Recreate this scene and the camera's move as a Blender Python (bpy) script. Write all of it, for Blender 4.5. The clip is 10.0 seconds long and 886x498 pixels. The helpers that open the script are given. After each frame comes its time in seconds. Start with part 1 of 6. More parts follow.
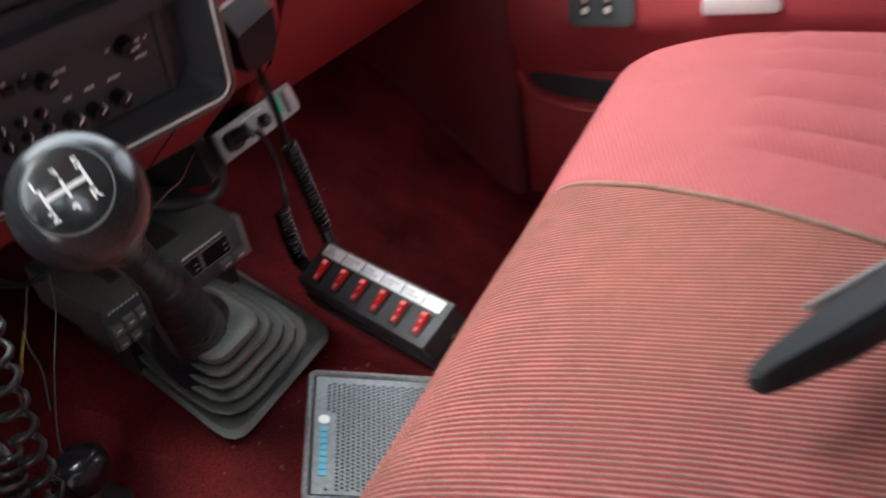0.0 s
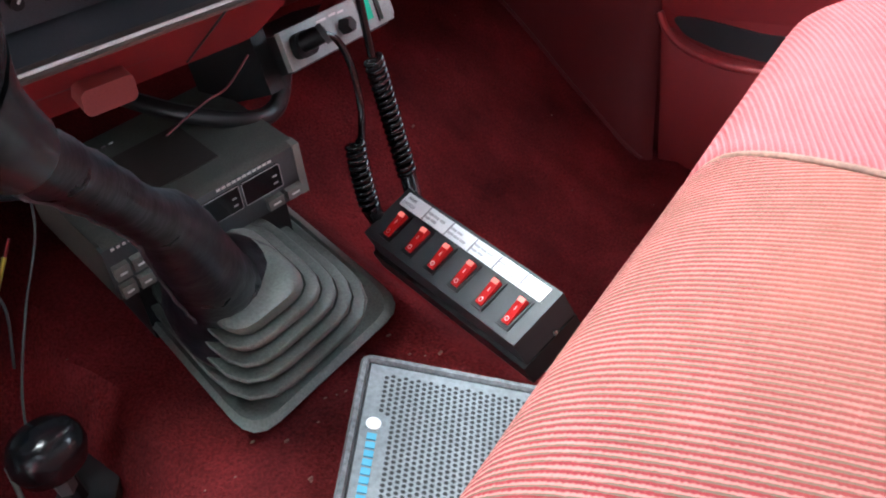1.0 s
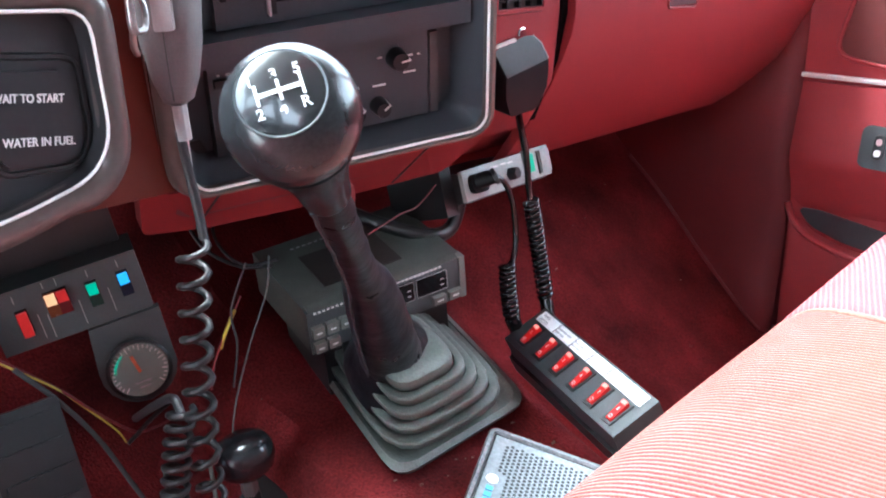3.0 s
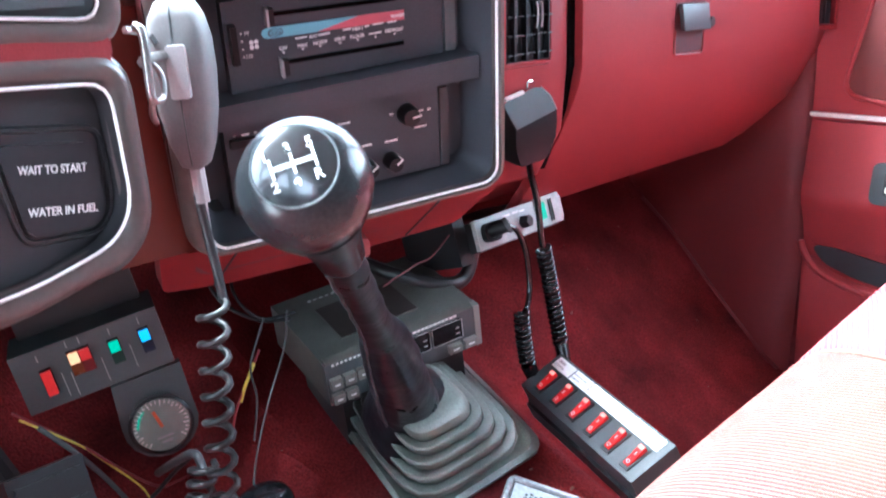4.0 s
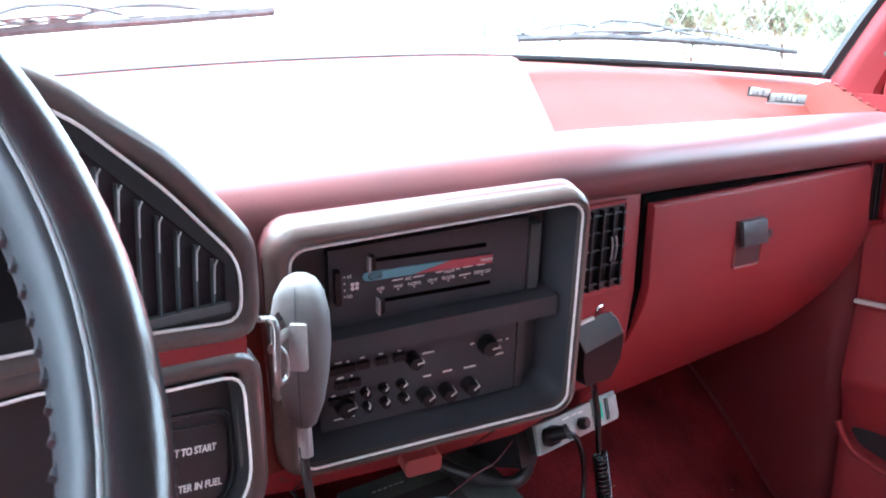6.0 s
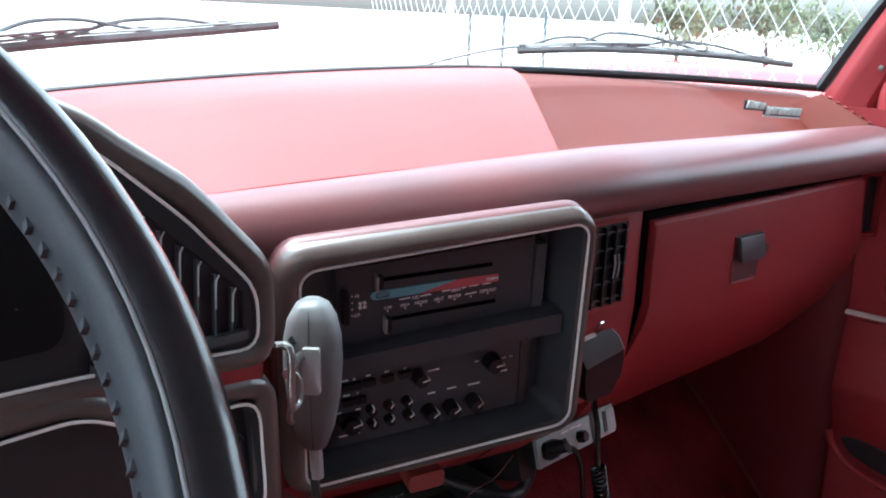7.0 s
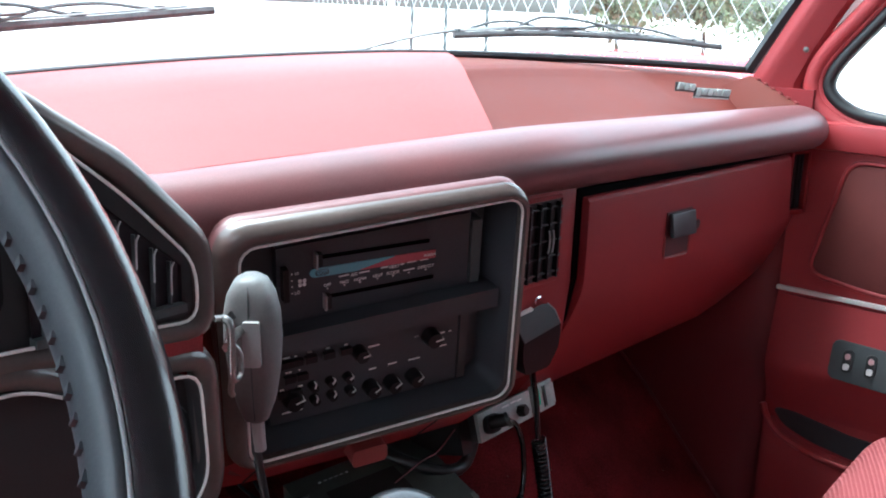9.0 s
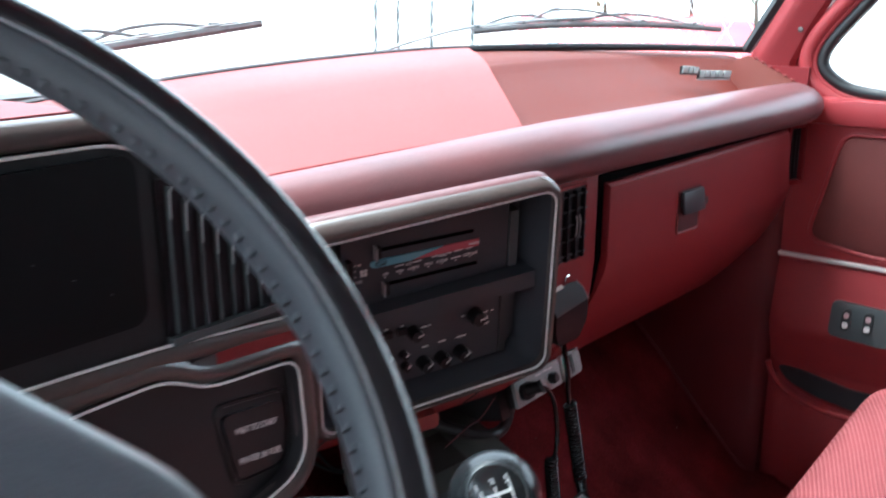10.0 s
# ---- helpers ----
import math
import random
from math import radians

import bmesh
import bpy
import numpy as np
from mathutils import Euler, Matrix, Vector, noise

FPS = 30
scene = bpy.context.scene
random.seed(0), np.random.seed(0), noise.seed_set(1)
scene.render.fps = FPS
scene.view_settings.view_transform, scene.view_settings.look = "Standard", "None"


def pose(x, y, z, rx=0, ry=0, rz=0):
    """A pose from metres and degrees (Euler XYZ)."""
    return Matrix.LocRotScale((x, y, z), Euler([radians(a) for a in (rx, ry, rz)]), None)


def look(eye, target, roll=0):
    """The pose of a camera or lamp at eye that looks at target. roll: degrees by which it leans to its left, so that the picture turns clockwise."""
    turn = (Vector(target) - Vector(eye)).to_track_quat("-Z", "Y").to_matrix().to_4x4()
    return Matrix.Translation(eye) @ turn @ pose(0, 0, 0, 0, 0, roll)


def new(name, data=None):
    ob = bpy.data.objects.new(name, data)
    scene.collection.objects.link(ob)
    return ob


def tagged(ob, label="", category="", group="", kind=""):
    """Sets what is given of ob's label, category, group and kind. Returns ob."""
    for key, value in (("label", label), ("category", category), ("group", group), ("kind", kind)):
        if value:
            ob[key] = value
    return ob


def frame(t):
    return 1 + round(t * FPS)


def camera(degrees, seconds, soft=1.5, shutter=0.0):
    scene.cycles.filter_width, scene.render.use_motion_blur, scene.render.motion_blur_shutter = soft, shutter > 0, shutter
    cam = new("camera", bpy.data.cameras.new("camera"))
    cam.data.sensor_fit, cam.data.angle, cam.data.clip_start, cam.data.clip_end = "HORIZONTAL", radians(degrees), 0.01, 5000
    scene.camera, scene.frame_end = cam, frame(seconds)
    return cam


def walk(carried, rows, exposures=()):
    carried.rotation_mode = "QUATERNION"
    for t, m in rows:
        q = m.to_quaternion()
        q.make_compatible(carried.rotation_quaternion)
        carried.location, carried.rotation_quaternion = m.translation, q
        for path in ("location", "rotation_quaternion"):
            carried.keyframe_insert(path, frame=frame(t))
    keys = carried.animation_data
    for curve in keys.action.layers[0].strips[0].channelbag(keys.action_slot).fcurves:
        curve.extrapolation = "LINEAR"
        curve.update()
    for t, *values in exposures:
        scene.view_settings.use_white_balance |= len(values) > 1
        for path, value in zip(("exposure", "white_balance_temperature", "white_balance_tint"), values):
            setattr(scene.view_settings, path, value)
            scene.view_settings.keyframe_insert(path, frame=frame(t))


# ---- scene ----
cam = camera(46.54, 10.0, 1.9, 0.5)
PATH = [
    (0, (-0.4482, -0.4576, 0.8223), (0.3522, -0.0485, 0.3842), -9.05),
    (0.5, (-0.3054, -0.3630, 0.7475), (0.4419, 0.1062, 0.2768), -5.74),
    (1, (-0.2970, -0.3637, 0.7428), (0.4463, 0.1134, 0.2738), -4.49),
    (1.5, (-0.3412, -0.4129, 0.7536), (0.4171, 0.0737, 0.3198), -0.60),
    (2, (-0.3982, -0.4426, 0.7397), (0.3409, 0.1040, 0.3460), 1.61),
    (2.5, (-0.4260, -0.4544, 0.7581), (0.2988, 0.1429, 0.4146), 1.48),
    (4, (-0.4384, -0.4691, 0.7786), (0.2782, 0.1716, 0.5030), -1.42),
    (4.5, (-0.4444, -0.4723, 0.8093), (0.2818, 0.1693, 0.5624), -0.95),
    (5, (-0.4441, -0.4577, 0.8439), (0.2813, 0.1947, 0.6245), 0.28),
    (5.5, (-0.4568, -0.4520, 0.8771), (0.2623, 0.2075, 0.6579), 0.50),
    (6, (-0.4793, -0.4478, 0.9040), (0.2356, 0.2168, 0.6864), 2.21),
    (7.5, (-0.4921, -0.4321, 0.9221), (0.2414, 0.2092, 0.6971), 2.93),
    (8, (-0.4887, -0.4416, 0.9174), (0.2615, 0.1812, 0.6953), 2.76),
    (8.5, (-0.4903, -0.4481, 0.9170), (0.2704, 0.1587, 0.6868), 2.70),
    (9, (-0.5005, -0.4520, 0.9142), (0.2581, 0.1587, 0.6870), 2.49),
    (9.5, (-0.5141, -0.4578, 0.9364), (0.2443, 0.1494, 0.6996), 2.72),
    (10, (-0.5881, -0.4702, 0.9510), (0.1692, 0.1294, 0.6922), 0.52),
]
S = 1.15  # size of the cab against the plan's units
walk(cam, [(t, look(Vector(eye) * S, Vector(target) * S, roll)) for t, eye, target, roll in PATH],
     [(0.0, 3.08, 6300, 5), (0.5, 3.5, 6100, 4), (1.0, 3.92, 5750, 1), (2.5, 4.6, 5500, 0), (4.0, 5.1, 5200, 0), (4.5, 5.32, 4950, -1), (5.2, 5.2, 4950, 0), (6.0, 4.12, 5300, 1),
      (7.3, 2.82, 5550, -1), (8.5, 2.84, 5550, -1), (10.0, 2.92, 5550, -1)])

# ---- daylight: bright hazy sky, thin bright cloud with the sun high ahead
world = bpy.data.worlds.new("sky")
scene.world = world
world.use_nodes = True
wn = world.node_tree
sky = wn.nodes.new("ShaderNodeTexSky")
sky.sky_type, sky.sun_disc = "NISHITA", False
sky.sun_elevation, sky.sun_rotation, sky.dust_density = radians(75), radians(-30), 4.0
haze = wn.nodes.new("ShaderNodeHueSaturation")
haze.inputs["Saturation"].default_value = 0.3
wn.links.new(sky.outputs[0], haze.inputs["Color"])
wn.links.new(haze.outputs[0], wn.nodes["Background"].inputs[0])
wn.nodes["Background"].inputs[1].default_value = 0.15
sun = new("sun", bpy.data.lights.new("sun", "SUN"))
sun.data.energy, sun.data.angle, sun.data.color = 0.7, radians(40), (1.0, 0.98, 0.95)
sun.matrix_basis = look((-0.8, 1.4, 6), (0, 0, 0))


# ---- materials
def mat(name, colour, rough=0.5, metal=0.0, grain=300.0, bump=0.05, vary=0.12, blotch=12.0, second=None, spec=0.5, coat=0.0):
    """A surface with fine grain in its relief and broad uneven colour."""
    m = bpy.data.materials.new(name)
    m.use_nodes = True
    n, l = m.node_tree.nodes, m.node_tree.links
    b = n["Principled BSDF"]
    co = n.new("ShaderNodeTexCoord")
    big = n.new("ShaderNodeTexNoise")
    big.inputs["Scale"].default_value, big.inputs["Detail"].default_value = blotch, 6
    fine = n.new("ShaderNodeTexNoise")
    fine.inputs["Scale"].default_value, fine.inputs["Detail"].default_value = grain, 3
    l.new(co.outputs["Object"], big.inputs["Vector"])
    l.new(co.outputs["Object"], fine.inputs["Vector"])
    ramp = n.new("ShaderNodeMix")
    ramp.data_type = "RGBA"
    dark = second or [c * (1 - 2 * vary) for c in colour]
    light = [min(1, c * (1 + vary)) for c in colour]
    ramp.inputs["A"].default_value, ramp.inputs["B"].default_value = (*dark, 1), (*light, 1)
    step = n.new("ShaderNodeMapRange")
    step.inputs["From Min"].default_value, step.inputs["From Max"].default_value = 0.25, 0.75
    l.new(big.outputs["Fac"], step.inputs["Value"])
    l.new(step.outputs["Result"], ramp.inputs["Factor"])
    tone = n.new("ShaderNodeMix")
    tone.data_type, tone.blend_type = "RGBA", "MULTIPLY"
    tone.inputs["Factor"].default_value = min(1.0, vary * 3)
    l.new(ramp.outputs["Result"], tone.inputs["A"])
    l.new(fine.outputs["Fac"], tone.inputs["B"])
    l.new(tone.outputs["Result"], b.inputs["Base Color"])
    b.inputs["Roughness"].default_value, b.inputs["Metallic"].default_value = rough, metal
    b.inputs["Specular IOR Level"].default_value, b.inputs["Coat Weight"].default_value = spec, coat
    rr = n.new("ShaderNodeMapRange")
    rr.inputs["To Min"].default_value, rr.inputs["To Max"].default_value = max(0.02, rough - 0.08), min(1, rough + 0.08)
    l.new(big.outputs["Fac"], rr.inputs["Value"])
    l.new(rr.outputs["Result"], b.inputs["Roughness"])
    if bump:
        bn = n.new("ShaderNodeBump")
        bn.inputs["Strength"].default_value, bn.inputs["Distance"].default_value = bump, 0.002
        l.new(fine.outputs["Fac"], bn.inputs["Height"])
        l.new(bn.outputs["Normal"], b.inputs["Normal"])
    return m


def glow(name, colour, power):
    m = mat(name, colour, 0.3, bump=0)
    b = m.node_tree.nodes["Principled BSDF"]
    b.inputs["Emission Color"].default_value, b.inputs["Emission Strength"].default_value = (*colour, 1), power
    return m


def glass_mat(name, tint=(1, 1, 1)):
    m = bpy.data.materials.new(name)
    m.use_nodes = True
    n, l = m.node_tree.nodes, m.node_tree.links
    clear, shine, mix = n.new("ShaderNodeBsdfTransparent"), n.new("ShaderNodeBsdfGlossy"), n.new("ShaderNodeMixShader")
    clear.inputs[0].default_value = (*tint, 1)
    shine.inputs["Roughness"].default_value = 0.02
    mix.inputs[0].default_value = 0.05
    l.new(clear.outputs[0], mix.inputs[1])
    l.new(shine.outputs[0], mix.inputs[2])
    l.new(mix.outputs[0], n["Material Output"].inputs["Surface"])
    return m


def cloth(name, colour, groove, pale, pitch, slant, stain=None):
    """Ribbed seat cloth: pale and dark yarns in ribs, broken up along their length."""
    m = mat(name, colour, 0.9, grain=900, bump=0.3, vary=0.12, blotch=7, spec=0.2)
    n, l = m.node_tree.nodes, m.node_tree.links
    b = n["Principled BSDF"]
    co, turn = n.new("ShaderNodeTexCoord"), n.new("ShaderNodeMapping")
    turn.inputs["Rotation"].default_value = (0, 0, radians(slant))
    l.new(co.outputs["Object"], turn.inputs["Vector"])

    def wave(direction, size, distort, phase=0.0):
        w = n.new("ShaderNodeTexWave")
        w.bands_direction = direction
        w.inputs["Phase Offset"].default_value = phase
        w.inputs["Scale"].default_value = 0.314 / size
        w.inputs["Distortion"].default_value, w.inputs["Detail"].default_value, w.inputs["Detail Scale"].default_value = distort, 2, 5
        l.new(turn.outputs["Vector"], w.inputs["Vector"])
        return w

    def ramp(value, lo, hi):
        st = n.new("ShaderNodeMapRange")
        st.inputs["From Min"].default_value, st.inputs["From Max"].default_value = lo, hi
        l.new(value, st.inputs["Value"])
        return st.outputs["Result"]

    def over(fac, a, col):
        mx = n.new("ShaderNodeMix")
        mx.data_type = "RGBA"
        l.new(fac, mx.inputs["Factor"])
        l.new(a, mx.inputs["A"])
        mx.inputs["B"].default_value = (*col, 1)
        return mx.outputs["Result"]

    def blend(a, k, c_):
        q = n.new("ShaderNodeMath")
        q.operation = "MULTIPLY_ADD"
        q.inputs[1].default_value = k
        l.new(a, q.inputs[0])
        l.new(c_, q.inputs[2])
        return q.outputs[0]

    rib, edge, cross = wave("X", pitch, 0.5), wave("X", pitch, 0.5, 4.71), wave("Y", pitch * 0.55, 2.0)
    weave, patch = n.new("ShaderNodeTexNoise"), n.new("ShaderNodeTexNoise")
    weave.inputs["Scale"].default_value, weave.inputs["Detail"].default_value = 330, 2
    patch.inputs["Scale"].default_value, patch.inputs["Detail"].default_value = 38, 3
    l.new(turn.outputs["Vector"], weave.inputs["Vector"])
    l.new(turn.outputs["Vector"], patch.inputs["Vector"])
    pales = blend(weave.outputs["Fac"], 0.7, blend(cross.outputs["Fac"], 0.22, blend(patch.outputs["Fac"], 0.6, rib.outputs["Fac"])))
    old = b.inputs["Base Color"].links[0].from_socket
    col = over(ramp(pales, 1.14, 1.55), old, pale)
    dark = blend(patch.outputs["Fac"], 0.75, blend(weave.outputs["Fac"], 0.35, edge.outputs["Fac"]))
    col = over(ramp(dark, 0.86, 0.60), col, groove)
    if stain:
        # a broad tan patch, rubbed into the cloth
        place, far, rag, add = n.new("ShaderNodeMapping"), n.new("ShaderNodeVectorMath"), n.new("ShaderNodeTexNoise"), n.new("ShaderNodeMath")
        place.inputs["Location"].default_value = [-c / r for c, r in zip(stain[0], stain[1])]
        place.inputs["Scale"].default_value = [1 / r for r in stain[1]]
        l.new(co.outputs["Object"], place.inputs["Vector"])
        far.operation = "LENGTH"
        l.new(place.outputs["Vector"], far.inputs[0])
        rag.inputs["Scale"].default_value, rag.inputs["Detail"].default_value = 9, 5
        l.new(co.outputs["Object"], rag.inputs["Vector"])
        add.operation = "MULTIPLY_ADD"
        add.inputs[1].default_value = 1.1
        l.new(rag.outputs["Fac"], add.inputs[0])
        l.new(far.outputs["Value"], add.inputs[2])
        soft = n.new("ShaderNodeMapRange")
        soft.inputs["From Min"].default_value, soft.inputs["From Max"].default_value, soft.inputs["To Max"].default_value = 1.75, 0.85, 0.38
        l.new(add.outputs[0], soft.inputs["Value"])
        col = over(soft.outputs["Result"], col, stain[2])
    l.new(col, b.inputs["Base Color"])
    bn = [k for k in n if k.type == "BUMP"][0]
    bn.inputs["Strength"].default_value, bn.inputs["Distance"].default_value = 0.5, 0.002
    l.new(pales, bn.inputs["Height"])
    return m


RED = mat("red_vinyl", (0.268, 0.026, 0.031), 0.48, grain=700, bump=0.12, vary=0.08, blotch=5, spec=0.28)
RED_PAD = mat("red_padded_vinyl", (0.340, 0.074, 0.071), 0.52, grain=900, bump=0.12, vary=0.09, blotch=6, spec=0.3)
# dash red made darker: the shade on the sloping recess is in its colour
RED_RECESS_SHADED = mat("shaded_red_recess_vinyl", (0.128, 0.0225, 0.0145), 0.58, grain=900, bump=0.1, vary=0.08, blotch=6, spec=0.22)
# near-black plastic, made lighter and bluer to include veiling glare
PANEL = mat("dark_panel_plastic", (0.060, 0.063, 0.073), 0.5, grain=900, bump=0.06, vary=0.12, spec=0.35)
PLASTIC = mat("charcoal_plastic", (0.045, 0.047, 0.052), 0.45, grain=700, bump=0.08, vary=0.15)
RED_ROLL = mat("worn_red_roll", (0.185, 0.062, 0.064), 0.40, grain=900, bump=0.08, vary=0.14, blotch=9, second=(0.15, 0.072, 0.077), coat=0.1)
RED_DOOR = mat("red_door_plastic", (0.385, 0.048, 0.054), 0.44, grain=800, bump=0.1, vary=0.06, blotch=4, spec=0.35)
CARPET = mat("dark_red_carpet", (0.36, 0.040, 0.045), 1.0, grain=420, bump=1.0, vary=0.3, blotch=10, second=(0.105, 0.017, 0.018), spec=0.1)
CLOTH = cloth("ribbed_seat_cloth", (0.240, 0.024, 0.031), (0.105, 0.076, 0.054), (0.355, 0.145, 0.128), 0.0055, -1, ((0.17, 0.12, 0.28), (0.22, 0.17, 0.5), (0.36, 0.13, 0.085)))
CLOTH_B = cloth("plain_seat_cloth", (0.42, 0.105, 0.112), (0.385, 0.092, 0.098), (0.45, 0.130, 0.136), 0.0042, 70)
# darker copy of the door red, with the footwell's shade in the colour
RED_KICK = mat("footwell_shaded_red_plastic", (0.225, 0.033, 0.037), 0.5, grain=800, bump=0.1, vary=0.10, blotch=6, spec=0.4)
PIPING = mat("tan_piping", (0.36, 0.20, 0.15), 0.8, bump=0.2, vary=0.2, blotch=40)
BLACK = mat("black_plastic", (0.022, 0.022, 0.024), 0.38, grain=800, bump=0.05, vary=0.2)
BLACK_GLOSS = mat("glossy_black_plastic", (0.015, 0.015, 0.017), 0.14, grain=800, bump=0.0, vary=0.2, coat=0.3)
RUBBER = mat("grey_rubber", (0.235, 0.264, 0.234), 0.52, grain=500, bump=0.15, vary=0.22, blotch=18)
GREY_DARK = mat("dark_grey_plastic", (0.080, 0.095, 0.098), 0.42, grain=900, bump=0.1, vary=0.12)
GREY_BROWN = mat("grey_brown_metal_case", (0.25, 0.25, 0.225), 0.45, grain=700, bump=0.06, vary=0.15, blotch=20)
CASE = mat("dark_olive_metal_case", (0.145, 0.152, 0.132), 0.42, grain=700, bump=0.06, vary=0.2, blotch=30)
WIPER = mat("weathered_grey_wiper", (0.20, 0.21, 0.22), 0.6, bump=0.05, vary=0.2, blotch=40)
SILVER_FACE = mat("brushed_silver_face", (0.49, 0.56, 0.54), 0.42, 0.15, grain=500, bump=0.05, vary=0.14, blotch=40)
BLACK_DEEP = mat("deep_black_shell", (0.0065, 0.0065, 0.008), 0.36, grain=900, bump=0.12, vary=0.2, spec=0.22)
BLACK_MATT = mat("matt_black_shell", (0.012, 0.012, 0.014), 0.42, grain=900, bump=0.12, vary=0.2, spec=0.3)
VOID = mat("unlit_gap", (0.004, 0.004, 0.004), 1.0, bump=0, vary=0.05, spec=0.02)
GREY_LIGHT = mat("light_grey_plastic", (0.42, 0.42, 0.42), 0.5, grain=800, bump=0.06, vary=0.08)
SILVER = mat("silver_panel", (0.33, 0.345, 0.35), 0.35, 0.5, grain=800, bump=0.03, vary=0.12)
CHROME = mat("chrome", (0.8, 0.8, 0.8), 0.12, 1.0, bump=0, vary=0.05)
WOOD = mat("worn_wood_effect_trim", (0.105, 0.086, 0.080), 0.30, grain=260, bump=0.03, vary=0.10, blotch=14, second=(0.078, 0.055, 0.049), coat=0.6)
PIN = mat("silver_pinstripe", (0.86, 0.85, 0.83), 0.35, 0.0, bump=0, vary=0.05)
WHITE = mat("white_print", (0.82, 0.82, 0.80), 0.6, bump=0, vary=0.04)
PAPER = mat("white_label", (0.92, 0.93, 0.94), 0.6, bump=0.02, vary=0.02, blotch=60)
INK = mat("grey_ink", (0.50, 0.50, 0.53), 0.7, bump=0, vary=0.1)
BLUE_PRINT = mat("blue_print", (0.10, 0.42, 0.62), 0.5, bump=0, vary=0.05)
HEAT_BLUE = mat("pale_blue_print", (0.17, 0.46, 0.55), 0.5, bump=0, vary=0.05)
HEAT_RED = mat("red_print", (0.55, 0.10, 0.13), 0.5, bump=0, vary=0.05)
STEEL = mat("dull_steel", (0.42, 0.42, 0.41), 0.32, 0.9, bump=0.02, vary=0.15)
LENS_RED = glow("lit_red_rocker", (0.50, 0.008, 0.008), 0.015)
LENS_TOP = glow("bright_red_rocker_end", (0.9, 0.20, 0.16), 0.06)
AMBER = glow("amber_lamp", (0.95, 0.50, 0.25), 0.035)
GREEN = glow("green_lamp", (0.02, 0.42, 0.25), 0.032)
BLUE = glow("blue_lamp", (0.04, 0.30, 0.65), 0.06)
RED_LAMP = glow("red_lamp", (0.60, 0.02, 0.02), 0.012)
NEEDLE = mat("orange_needle", (0.9, 0.16, 0.05), 0.5, bump=0)
DIAL = mat("grey_dial", (0.28, 0.35, 0.31), 0.5, bump=0, vary=0.1)
GLASS = glass_mat("clear_glass")
TINTED = glass_mat("tinted_glass", (0.86, 0.89, 0.88))
LEATHER = mat("black_leather", (0.020, 0.020, 0.025), 0.24, grain=500, bump=0.05, vary=0.2, coat=0.35)
WIRE_RED = mat("red_wire", (0.26, 0.02, 0.03), 0.45, bump=0)
WIRE_YELLOW = mat("yellow_wire", (0.75, 0.62, 0.08), 0.45, bump=0)
CONCRETE = mat("pale_concrete", (0.70, 0.69, 0.66), 0.85, grain=6, bump=0.2, vary=0.12, blotch=0.7)
PAINT_WHITE = mat("tan_white_paint", (0.75, 0.72, 0.68), 0.25, bump=0.0, vary=0.04, coat=0.5)
PAINT_RED = mat("red_car_paint", (0.55, 0.03, 0.05), 0.25, bump=0, vary=0.04, coat=0.6)
LEAF = mat("green_leaves", (0.36, 0.42, 0.25), 0.7, grain=3, bump=0.1, vary=0.4, blotch=1.5)
BARK = mat("bark", (0.16, 0.12, 0.09), 0.9, grain=30, bump=0.5, vary=0.3)
GALV = mat("galvanised_wire", (0.50, 0.51, 0.52), 0.6, 0.0, bump=0, vary=0.05)
TRIM_GREY = mat("dark_grey_trim", (0.13, 0.125, 0.125), 0.8, grain=600, bump=0.2, vary=0.1)
HEADLINER = mat("grey_headliner", (0.34, 0.30, 0.29), 0.9, grain=600, bump=0.3, vary=0.1)
TYRE = mat("tyre_rubber", (0.03, 0.03, 0.03), 0.8, bump=0.2)


# ---- building helpers
def thing(name, at=(0, 0, 0), turn=(0, 0, 0), label="", category="", group="", kind=""):
    ob = new(name)
    ob.empty_display_size = 0.02
    ob.matrix_basis = pose(at[0] * S, at[1] * S, at[2] * S, *turn)
    return tagged(ob, label, category, group, kind)


def part(name, bm, material, parent=None, label="", smooth=30, bevel=0.0, scale=True):
    """Links a bmesh as one mesh object under a thing or a part."""
    me = bpy.data.meshes.new(name)
    if bevel:
        edges = [e for e in bm.edges if len(e.link_faces) == 2 and e.calc_face_angle(0) > 0.6]
        bmesh.ops.bevel(bm, geom=edges, offset=bevel, segments=2, profile=0.6, affect="EDGES", clamp_overlap=True)
    bmesh.ops.recalc_face_normals(bm, faces=bm.faces)
    if scale:
        bmesh.ops.scale(bm, vec=(S, S, S), verts=bm.verts)
    for f in bm.faces:
        f.smooth = True
    for e in bm.edges:
        e.smooth = not (len(e.link_faces) == 2 and e.calc_face_angle(0) > radians(smooth))
    bm.to_mesh(me)
    bm.free()
    me.materials.append(material)
    ob = new(name, me)
    if parent:
        ob.parent = parent
    return tagged(ob, label)


def box(x0, x1, y0, y1, z0, z1, bm=None, m=None):
    bm = bm or bmesh.new()
    vs = [bm.verts.new((x, y, z)) for x in (x0, x1) for y in (y0, y1) for z in (z0, z1)]
    for q in ((0, 1, 3, 2), (4, 6, 7, 5), (0, 4, 5, 1), (2, 3, 7, 6), (0, 2, 6, 4), (1, 5, 7, 3)):
        bm.faces.new([vs[i] for i in q])
    if m is not None:
        bmesh.ops.transform(bm, matrix=m, verts=vs)
    return bm


